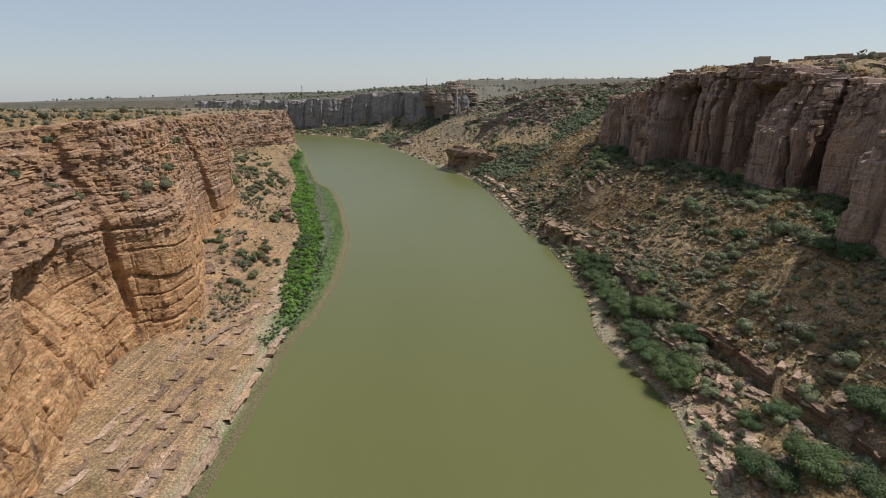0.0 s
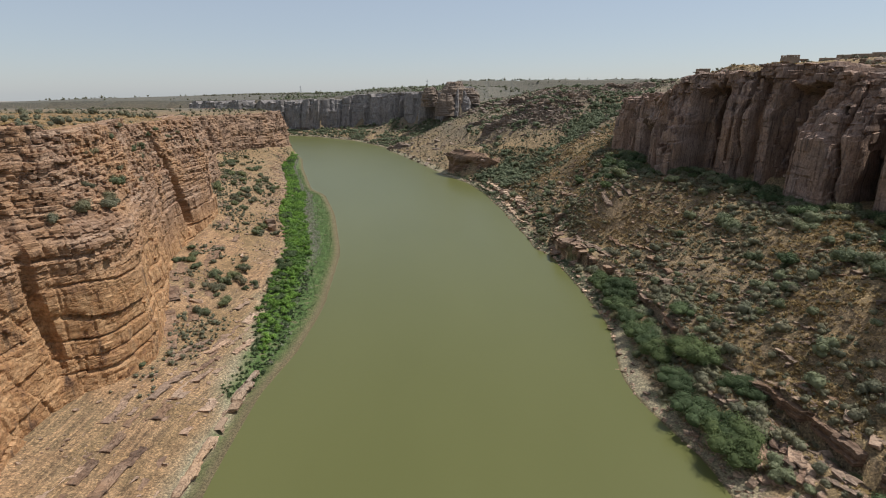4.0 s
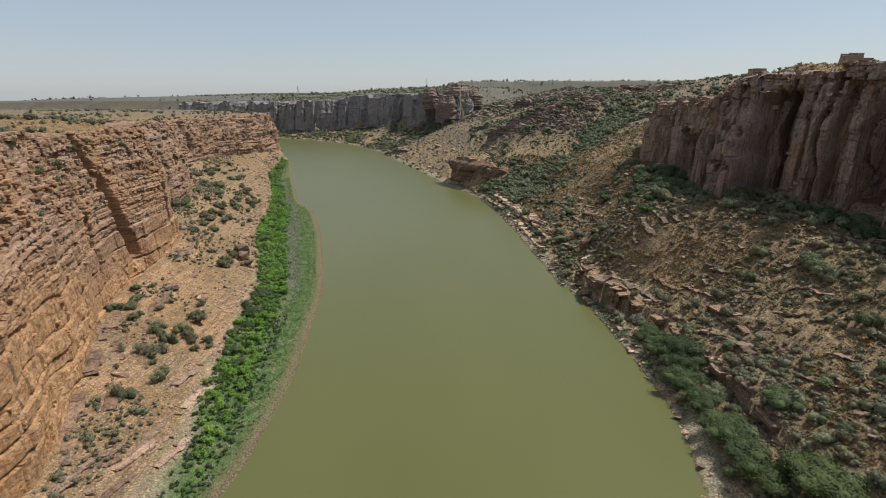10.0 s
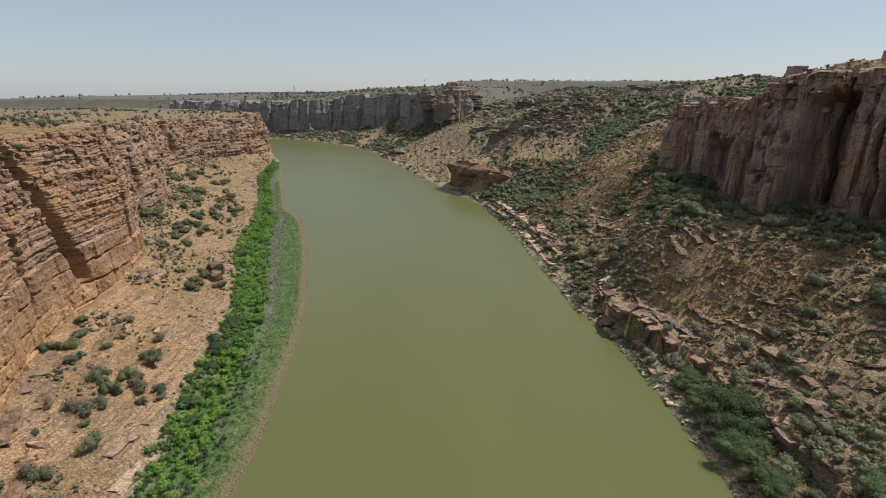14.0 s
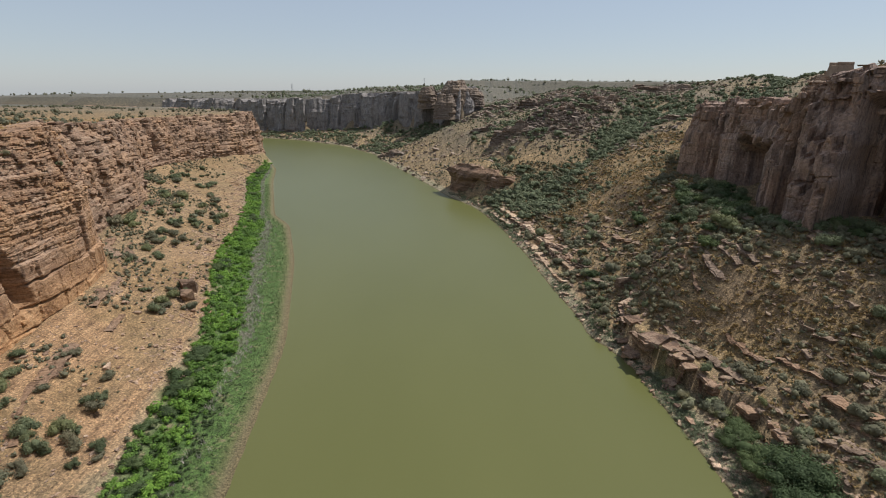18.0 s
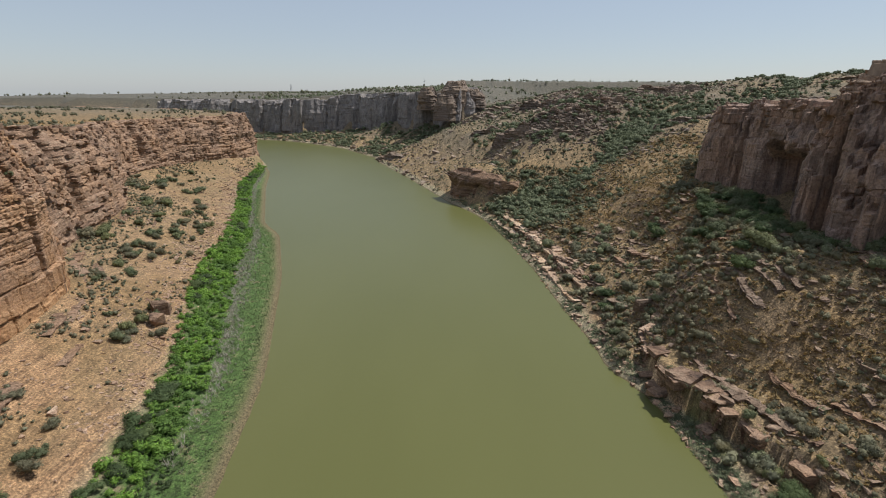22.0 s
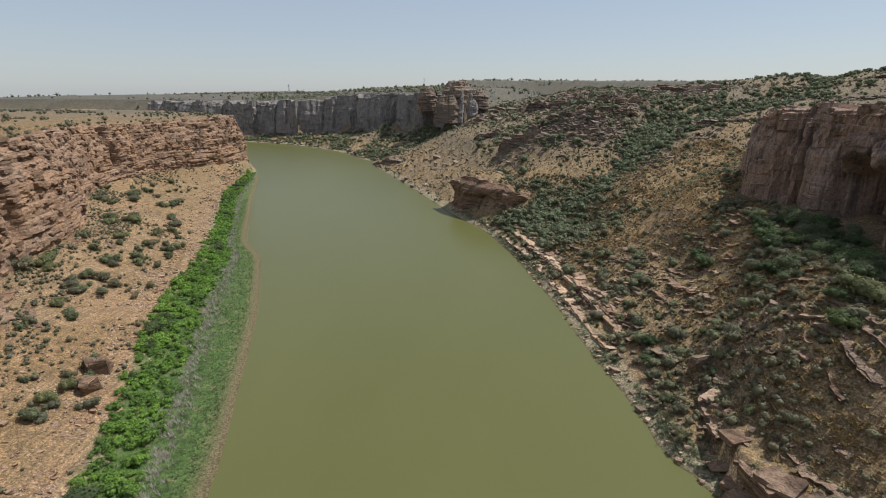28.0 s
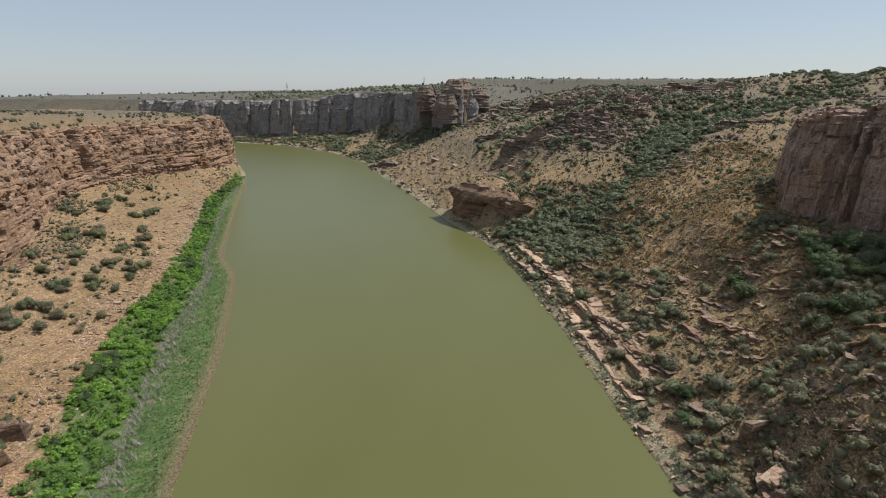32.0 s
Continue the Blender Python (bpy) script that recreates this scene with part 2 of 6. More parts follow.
# ---- sun and sky ----
SUN_HIGH, SUN_SIDE = 58.5, 68.0   # degrees above the ground; from north (y) towards east (x)
world = bpy.data.worlds.new("world")
scene.world = world
world.use_nodes = True
sky = world.node_tree.nodes.new("ShaderNodeTexSky")
sky.sky_type, sky.sun_disc = "NISHITA", False
sky.sun_elevation, sky.sun_rotation = radians(SUN_HIGH), radians(SUN_SIDE)
sky.altitude, sky.air_density, sky.dust_density, sky.ozone_density = 200, 1.0, 0.6, 1.6
haze = world.node_tree.nodes.new("ShaderNodeMix")   # dusty air evens the sky out
haze.data_type = "RGBA"
haze.inputs[0].default_value, haze.inputs[7].default_value = 0.62, (4.15, 4.62, 5.35, 1)
world.node_tree.links.new(sky.outputs[0], haze.inputs[6])
world.node_tree.links.new(haze.outputs[2], world.node_tree.nodes["Background"].inputs[0])
world.node_tree.nodes["Background"].inputs[1].default_value = 0.11
sun = new("sun", bpy.data.lights.new("sun", "SUN"))
sun.data.energy, sun.data.angle, sun.data.color = 4.3, radians(0.6), (0.99, 0.97, 0.945)
sun_from = Vector((math.sin(radians(SUN_SIDE)) * math.cos(radians(SUN_HIGH)), math.cos(radians(SUN_SIDE)) * math.cos(radians(SUN_HIGH)), math.sin(radians(SUN_HIGH))))
sun.matrix_world = look(sun_from * 400, (0, 0, 0))
scene.view_settings.exposure = 0.0

# ---- materials ----
def material(name, rough=0.9):
    m = bpy.data.materials.new(name)
    m.use_nodes = True
    shader = m.node_tree.nodes["Principled BSDF"]
    shader.inputs["Roughness"].default_value = rough
    shader.inputs["Specular IOR Level"].default_value = 0.25
    return m, m.node_tree.nodes, m.node_tree.links, shader


def node(nodes, links, kind, settings=(), **sockets):
    n = nodes.new(kind)
    for key, value in dict(settings).items():
        setattr(n, key, value)
    for key, value in sockets.items():
        s = n.inputs[int(key[1:])] if key[0] == "i" and key[1:].isdigit() else n.inputs[key.replace("_", " ")]
        if hasattr(value, "is_output"):
            links.new(value, s)
        else:
            s.default_value = value
    return n


def coords(nodes, links, scale=(1, 1, 1)):
    g = nodes.new("ShaderNodeNewGeometry")
    return node(nodes, links, "ShaderNodeMapping", Vector=g.outputs["Position"], Scale=scale).outputs[0]


def grain(nodes, links, vec, scale, detail=5.0, rough=0.6):
    return node(nodes, links, "ShaderNodeTexNoise", Vector=vec, Scale=scale, Detail=detail, Roughness=rough).outputs["Fac"]


def ramp(nodes, links, fac, stops):
    n = node(nodes, links, "ShaderNodeValToRGB", Fac=fac)
    e = n.color_ramp.elements
    while len(e) < len(stops):
        e.new(0.5)
    for el, (p, c) in zip(e, stops):
        el.position, el.color = p, (*c, 1) if len(c) == 3 else (c[0], c[0], c[0], 1)
    return n.outputs["Color"]


def blend(nodes, links, fac, a, b, how="MIX"):
    n = node(nodes, links, "ShaderNodeMix", (("data_type", "RGBA"), ("blend_type", how)))
    for s, v in ((n.inputs[0], fac), (n.inputs[6], a), (n.inputs[7], b)):
        if hasattr(v, "is_output"):
            links.new(v, s)
        else:
            s.default_value = v if not isinstance(v, tuple) else (*v, 1)
    return n.outputs[2]


def relief(nodes, links, shader, height, dist, strength=1.0):
    b = node(nodes, links, "ShaderNodeBump", Height=height, Distance=dist, Strength=strength)
    links.new(b.outputs[0], shader.inputs["Normal"])


def rock_material(name, pale, mid, dark, stain, fresh, stain_from=.55, jointed=1.0, lower=None, blocks=(.55, .55, 1.25), upright=False):
    """Bedded sandstone: thin beds, vertical weather streaks, broken fresh faces."""
    m, nd, ln, sh = material(name, 0.92)
    beds = grain(nd, ln, coords(nd, ln, (.11, .11, .16) if upright else (.035, .035, 1.1)), 1.0, 6, .65)
    streak = grain(nd, ln, coords(nd, ln, (.5, .5, .045)), 1.0, 5, .6)
    thin = grain(nd, ln, coords(nd, ln, (1.3, 1.3, .12) if upright else (.22, .22, 4.2)), 1.0, 5, .7)
    patch = grain(nd, ln, coords(nd, ln), .075, 4)
    small = grain(nd, ln, coords(nd, ln), 1.6, 6, .7)
    c = ramp(nd, ln, beds, [(.30, dark), (.46, mid), (.62, pale), (.75, mid)])
    c = blend(nd, ln, ramp(nd, ln, patch, [(.42, (0,)), (.62, (.75,))]), c, fresh)
    if lower is not None:   # the lower, massive beds are yellower
        up = node(nd, ln, "ShaderNodeSeparateXYZ", Vector=coords(nd, ln)).outputs[2]
        up = node(nd, ln, "ShaderNodeMath", (("operation", "MULTIPLY_ADD"),), i0=patch, i1=26.0, i2=up).outputs[0]
        north = node(nd, ln, "ShaderNodeMapRange", Value=node(nd, ln, "ShaderNodeSeparateXYZ", Vector=coords(nd, ln)).outputs[1], i1=150.0, i2=185.0, i3=0.0, i4=14.0).outputs[0]
        up = node(nd, ln, "ShaderNodeMath", (("operation", "ADD"),), i0=up, i1=north).outputs[0]
        massive = node(nd, ln, "ShaderNodeMapRange", Value=up, i1=38.0, i2=50.0, i3=.85, i4=0.0).outputs[0]
        blotch = grain(nd, ln, coords(nd, ln, (.3, .3, .42)), 1.0, 6, .65)
        c = blend(nd, ln, massive, c, ramp(nd, ln, blotch, [(.32, (lower[0] * .42, lower[1] * .36, lower[2] * .38)), (.45, (lower[0] * .85, lower[1] * .76, lower[2] * .68)), (.57, lower), (.72, tuple(v * 1.28 for v in lower))]))
    c = blend(nd, ln, ramp(nd, ln, streak, [(stain_from, (0,)), (stain_from + .14, (.8,))]), c, stain)
    tone = ramp(nd, ln, small, [(.25, (.50, .48, .47)), (.5, (.97, .97, .97)), (.75, (1.38, 1.35, 1.30))])
    c = blend(nd, ln, 1.0, c, tone, "MULTIPLY")
    lines = 1.0 if lower is None else node(nd, ln, "ShaderNodeMath", (("operation", "SUBTRACT"),), i0=1.0, i1=massive).outputs[0]
    c = blend(nd, ln, lines, c, ramp(nd, ln, thin, [(.34, (.50, .47, .46)), (.46, (.95, .95, .95)), (.60, (1.05, 1.05, 1.05)), (.70, (1.42, 1.40, 1.36))]), "MULTIPLY")
    if upright:   # pale lime streaks run down the faces
        lime = grain(nd, ln, coords(nd, ln, (.9, .9, .07)), 1.0, 4, .6)
        c = blend(nd, ln, ramp(nd, ln, lime, [(.63, (0,)), (.72, (.5,))]), c, (.36, .30, .25))
    r = node(nd, ln, "ShaderNodeObjectInfo").outputs["Random"]
    c = blend(nd, ln, .8, c, ramp(nd, ln, r, [(0, (.78, .76, .75)), (1, (1.15, 1.12, 1.08))]), "MULTIPLY")
    piece = nd.new("ShaderNodeNewGeometry").outputs["Random Per Island"]
    c = blend(nd, ln, .8, c, ramp(nd, ln, piece, [(0, (.72, .70, .69)), (1, (1.22, 1.19, 1.15))]), "MULTIPLY")
    ln.new(c, sh.inputs["Base Color"])
    h = blend(nd, ln, .45, grain(nd, ln, coords(nd, ln, (1.1, 1.1, .35) if upright else (.35, .35, 2.6)), 1.3, 7, .7), small)
    bent = node(nd, ln, "ShaderNodeVectorMath", (("operation", "ADD"),), i0=coords(nd, ln, blocks), i1=node(nd, ln, "ShaderNodeTexNoise", Vector=coords(nd, ln), Scale=.8).outputs["Color"]).outputs[0]
    joints = node(nd, ln, "ShaderNodeTexVoronoi", (("feature", "DISTANCE_TO_EDGE"),), Vector=bent, Scale=jointed).outputs["Distance"]
    open_joint = node(nd, ln, "ShaderNodeMapRange", Value=joints, i1=0.0, i2=.09, i3=0.0, i4=1.0).outputs[0]
    first = node(nd, ln, "ShaderNodeBump", Height=open_joint, Distance=.22, Strength=.6)
    second = node(nd, ln, "ShaderNodeBump", Height=h, Distance=.55, Normal=first.outputs[0])
    ln.new(second.outputs[0], sh.inputs["Normal"])
    return m


ROCK_WEST = rock_material("rock_ochre", (.49, .352, .255), (.335, .212, .138), (.135, .088, .064), (.100, .073, .060), (.45, .27, .145), .57, .8, (.57, .355, .185))
ROCK_EAST = rock_material("rock_brown", (.375, .282, .235), (.284, .207, .170), (.168, .125, .105), (.105, .085, .077), (.365, .242, .17), .53, .35, None, (.5, .5, .14), True)
ROCK_SLOPE = rock_material("rock_slope", (.34, .262, .20), (.235, .168, .125), (.120, .086, .066), (.10, .077, .064), (.34, .255, .185), .60)
ROCK_PINK = rock_material("rock_pink", (.36, .262, .190), (.245, .162, .114), (.106, .073, .056), (.092, .069, .058), (.345, .222, .140), .56, .6)
ROCK_UPLAND = rock_material("rock_upland", (.315, .262, .215), (.235, .188, .155), (.140, .112, .095), (.11, .093, .083), (.32, .248, .185), .58)
ROCK_PALE = rock_material("rock_pale", (.58, .47, .37), (.48, .36, .26), (.27, .185, .13), (.24, .17, .12), (.54, .37, .235), .66)
ROCK_BANK = rock_material("rock_bank", (.49, .37, .275), (.39, .265, .185), (.20, .128, .094), (.18, .125, .10), (.48, .36, .27), .62)


def ground_material():
    """Soil by place: pink stony bank, straw-coloured upland, brown slope, wet mud and lawn by the water; far land
    greyed for haze.
    """
    m, nd, ln, sh = material("ground_soil", 0.95)
    zone = node(nd, ln, "ShaderNodeVertexColor", (("layer_name", "cover_and_haze"),))
    part_of = node(nd, ln, "ShaderNodeSeparateColor", Color=zone.outputs[0])
    bank, lawn, straw = part_of.outputs[0], part_of.outputs[1], part_of.outputs[2]
    pos = coords(nd, ln)
    big, mid, tiny = grain(nd, ln, pos, .05, 4), grain(nd, ln, pos, .35, 6, .65), grain(nd, ln, pos, 2.4, 6, .7)
    slope_c = ramp(nd, ln, mid, [(.32, (.120, .093, .056)), (.47, (.234, .168, .090)), (.60, (.325, .228, .118)), (.74, (.42, .310, .182))])
    slope_c = blend(nd, ln, ramp(nd, ln, big, [(.45, (0,)), (.65, (.6,))]), slope_c, (.235, .170, .092))
    stony = grain(nd, ln, pos, .022, 5, .65)
    slope_c = blend(nd, ln, ramp(nd, ln, stony, [(.47, (0,)), (.62, (.6,))]), slope_c, blend(nd, ln, mid, (.135, .102, .068), (.27, .20, .135)))
    bank_c = ramp(nd, ln, mid, [(.30, (.170, .104, .058)), (.48, (.288, .176, .096)), (.62, (.365, .228, .126)), (.76, (.42, .286, .166))])
    bank_c = blend(nd, ln, ramp(nd, ln, big, [(.43, (0,)), (.57, (.7,))]), bank_c, (.196, .150, .086))
    along = node(nd, ln, "ShaderNodeMapping", Vector=pos, Scale=(1.0, .06, .3), Rotation=(0, 0, .13)).outputs[0]
    lines = grain(nd, ln, along, 1.5, 7, .7)
    bank_c = blend(nd, ln, ramp(nd, ln, lines, [(.48, (0,)), (.60, (.75,))]), bank_c, (.42, .272, .152))
    bank_c = blend(nd, ln, ramp(nd, ln, lines, [(.36, (.6,)), (.45, (0,))]), bank_c, (.135, .085, .055))
    straw_c = ramp(nd, ln, mid, [(.30, (.124, .086, .046)), (.5, (.232, .153, .076)), (.7, (.322, .214, .110))])
    lawn_c = ramp(nd, ln, mid, [(.30, (.055, .085, .028)), (.45, (.075, .130, .036)), (.56, (.10, .155, .048)), (.66, (.20, .165, .095)), (.78, (.25, .21, .13))])
    c = blend(nd, ln, bank, slope_c, bank_c)
    c = blend(nd, ln, straw, c, straw_c)
    # alpha: grey-brown scrub land, with distance haze put into the far ground's colour
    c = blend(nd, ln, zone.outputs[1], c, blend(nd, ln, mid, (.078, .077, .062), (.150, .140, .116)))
    z = node(nd, ln, "ShaderNodeSeparateXYZ", Vector=pos).outputs[2]
    silt = node(nd, ln, "ShaderNodeMapRange", Value=z, i1=1.3, i2=2.4, i3=.9, i4=0.0).outputs[0]
    c = blend(nd, ln, silt, c, blend(nd, ln, mid, (.20, .18, .11), (.37, .32, .22)))
    c = blend(nd, ln, lawn, c, lawn_c)
    wet = node(nd, ln, "ShaderNodeMapRange", Value=z, i1=.05, i2=.35, i3=1.0, i4=0.0).outputs[0]
    c = blend(nd, ln, wet, c, (.15, .12, .065))
    up = node(nd, ln, "ShaderNodeSeparateXYZ", Vector=nd.new("ShaderNodeNewGeometry").outputs["Normal"]).outputs[2]
    bare = node(nd, ln, "ShaderNodeMapRange", Value=node(nd, ln, "ShaderNodeMath", (("operation", "MULTIPLY_ADD"),), i0=tiny, i1=.22, i2=up).outputs[0], i1=.90, i2=.74, i3=0.0, i4=.5).outputs[0]
    bare = node(nd, ln, "ShaderNodeMath", (("operation", "SUBTRACT"), ("use_clamp", True)), i0=bare, i1=lawn).outputs[0]
    c = blend(nd, ln, bare, c, ramp(nd, ln, tiny, [(.3, (.17, .125, .085)), (.5, (.28, .205, .14)), (.7, (.40, .305, .215))]))   # bare rock on the steep risers
    c = blend(nd, ln, 1.0, c, ramp(nd, ln, tiny, [(.28, (.34, .34, .34)), (.5, (.98, .98, .98)), (.72, (1.65, 1.6, 1.5))]), "MULTIPLY")
    gravel = node(nd, ln, "ShaderNodeTexVoronoi", Vector=pos, Scale=3.2)
    tone = ramp(nd, ln, node(nd, ln, "ShaderNodeSeparateColor", Color=gravel.outputs["Color"]).outputs[0], [(0, (.66, .66, .67)), (.6, (1.0, 1.0, 1.0)), (1, (1.65, 1.6, 1.52))])
    c = blend(nd, ln, node(nd, ln, "ShaderNodeMath", (("operation", "SUBTRACT"),), i0=.75, i1=lawn).outputs[0], c, blend(nd, ln, 1.0, c, tone, "MULTIPLY"))
    ln.new(c, sh.inputs["Base Color"])
    relief(nd, ln, sh, blend(nd, ln, .5, mid, tiny), .6)
    return m


def water_material():
    m, nd, ln, sh = material("river_water", 0.30)
    pos = coords(nd, ln)
    silt = grain(nd, ln, coords(nd, ln, (1, .35, 1)), .012, 4)
    c = ramp(nd, ln, silt, [(.3, (.105, .108, .034)), (.7, (.124, .126, .043))])
    ln.new(c, sh.inputs["Base Color"])
    sh.inputs["Specular IOR Level"].default_value = .5
    sh.inputs["IOR"].default_value = 1.33
    relief(nd, ln, sh, blend(nd, ln, .5, grain(nd, ln, pos, .8, 3), grain(nd, ln, coords(nd, ln, (1, .5, 1)), .12, 3)), .05, .5)
    return m


def leaf_material(name, dark, light, dry=None, size=.12):
    m, nd, ln, sh = material(name, 0.75)
    g = nd.new("ShaderNodeNewGeometry")
    r = g.outputs["Random Per Island"]
    c = ramp(nd, ln, r, [(0, dark), (1, light)])
    clump = grain(nd, ln, coords(nd, ln), size, 3)
    c = blend(nd, ln, ramp(nd, ln, clump, [(.38, (0,)), (.62, (.8,))]), c, tuple(v * .95 for v in dark) if dry is None else dry)
    o = node(nd, ln, "ShaderNodeObjectInfo").outputs["Random"]
    c = blend(nd, ln, 1.0, c, ramp(nd, ln, o, [(0, (.75, .78, .7)), (.6, (1.05, 1.05, 1.0)), (1, (1.3, 1.2, .95))]), "MULTIPLY")
    ln.new(c, sh.inputs["Base Color"])
    thin = node(nd, ln, "ShaderNodeBsdfTranslucent", Color=c)
    both = node(nd, ln, "ShaderNodeMixShader", i0=.22, i1=sh.outputs[0], i2=thin.outputs[0])
    ln.new(both.outputs[0], nd["Material Output"].inputs["Surface"])
    return m


def plain_material(name, a, b, scale=1.0, rough=.9, metal=0.0, bump=.05):
    m, nd, ln, sh = material(name, rough)
    n = grain(nd, ln, coords(nd, ln), scale, 6, .65)
    ln.new(ramp(nd, ln, n, [(.3, a), (.7, b)]), sh.inputs["Base Color"])
    sh.inputs["Metallic"].default_value = metal
    relief(nd, ln, sh, n, bump)
    return m


GROUND, WATER = ground_material(), water_material()
LEAF_DARK = leaf_material("leaf_olive", (.112, .130, .072), (.232, .255, .145))
LEAF_DULL = leaf_material("leaf_dull", (.118, .122, .080), (.238, .236, .158), (.178, .160, .106))
LEAF_GULLY = leaf_material("leaf_grey_green", (.150, .168, .100), (.270, .290, .182))
LEAF_BRIGHT = leaf_material("leaf_bright", (.098, .200, .038), (.205, .355, .070), (.060, .112, .038), .13)
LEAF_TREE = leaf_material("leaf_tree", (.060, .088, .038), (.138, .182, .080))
# rock of the far wall, greyed: the haze of distance is in its colour
ROCK_FAR = rock_material("rock_far_hazed", (.335, .318, .31), (.25, .237, .232), (.15, .142, .140), (.115, .109, .107), (.30, .278, .262), .55, .4, None, (.5, .5, .14), True)
STRAW = leaf_material("dry_grass", (.20, .135, .055), (.43, .30, .135), (.27, .175, .075))
TWIG = plain_material("dry_twig", (.27, .24, .20), (.42, .38, .32))
BARK = plain_material("bark", (.10, .075, .055), (.20, .15, .11), 3)
MASONRY = plain_material("fort_stone", (.20, .145, .105), (.34, .26, .19), .6, .95, 0, .2)
STEEL = plain_material("galvanised_steel", (.30, .31, .32), (.42, .43, .44), 2, .5, .6, .0)

# ---- building helpers ----
def mesh_of(name, verts, faces, mat, smooth_faces=False):
    """A mesh from arrays; all faces have the same number of corners."""
    verts, faces = np.asarray(verts, np.float32), np.asarray(faces, np.int32)
    me = bpy.data.meshes.new(name)
    me.vertices.add(len(verts))
    me.vertices.foreach_set("co", verts.ravel())
    n = faces.shape[1]
    me.loops.add(faces.size)
    me.loops.foreach_set("vertex_index", faces.ravel())
    me.polygons.add(len(faces))
    me.polygons.foreach_set("loop_start", np.arange(0, faces.size, n, dtype=np.int32))
    me.polygons.foreach_set("use_smooth", np.full(len(faces), smooth_faces))
    me.update(calc_edges=True)
    me.materials.append(mat)
    return me


def grid_faces(rows, cols):
    i = np.arange(rows * cols).reshape(rows, cols)
    return np.stack([i[:-1, :-1], i[:-1, 1:], i[1:, 1:], i[1:, :-1]], -1).reshape(-1, 4)


def from_bm(name, bm, mat, smooth_faces=False):
    me = bpy.data.meshes.new(name)
    for f in bm.faces:
        f.smooth = smooth_faces
    bm.to_mesh(me)
    bm.free()
    me.materials.append(mat)
    return me


def part(name, me, parent, label=""):
    ob = new(name, me)
    ob.parent = parent
    return tagged(ob, label)


def arrays(me):
    v = np.empty(len(me.vertices) * 3, np.float32)
    me.vertices.foreach_get("co", v)
    me.calc_loop_triangles()
    t = np.empty(len(me.loop_triangles) * 3, np.int32)
    me.loop_triangles.foreach_get("vertices", t)
    return v.reshape(-1, 3), t.reshape(-1, 3)


def strew(name, kinds, x, y, z, size, mat, rng, flat=1.0, tilt=0.0, soft=False):
    """One joined mesh with a copy of one of the kinds at each place."""
    vs, fs, base = [], [], 0
    pick = rng.randint(0, len(kinds), len(x))
    turn = rng.rand(len(x)) * 2 * np.pi
    for k, (v, f) in enumerate(kinds):
        ids = np.nonzero(pick == k)[0]
        if not len(ids):
            continue
        c, s = np.cos(turn[ids])[:, None], np.sin(turn[ids])[:, None]
        sz = size[ids][:, None]
        vx, vy, vz = v[None, :, 0] * sz, v[None, :, 1] * sz, v[None, :, 2] * sz * flat
        vz = vz + tilt * (rng.rand(len(ids))[:, None] - .5) * vx
        p = np.stack([vx * c - vy * s + x[ids][:, None], vx * s + vy * c + y[ids][:, None], vz + z[ids][:, None]], -1)
        vs.append(p.reshape(-1, 3))
        fs.append((f[None] + base + np.arange(len(ids))[:, None, None] * len(v)).reshape(-1, 3))
        base += len(ids) * len(v)
    return new(name, mesh_of(name, np.concatenate(vs), np.concatenate(fs), mat, soft))


# ---- ground and water ----
def graded(lo, hi, step, first, last, grow=1.09):
    mid = list(np.arange(lo, hi, step))
    a, s = mid[0], step
    before = []
    while a > first:
        s *= grow
        a -= s
        before.append(a)
    b, s = mid[-1], step
    while b < last:
        s *= grow
        b += s
        mid.append(b)
    return np.array(before[::-1] + mid)


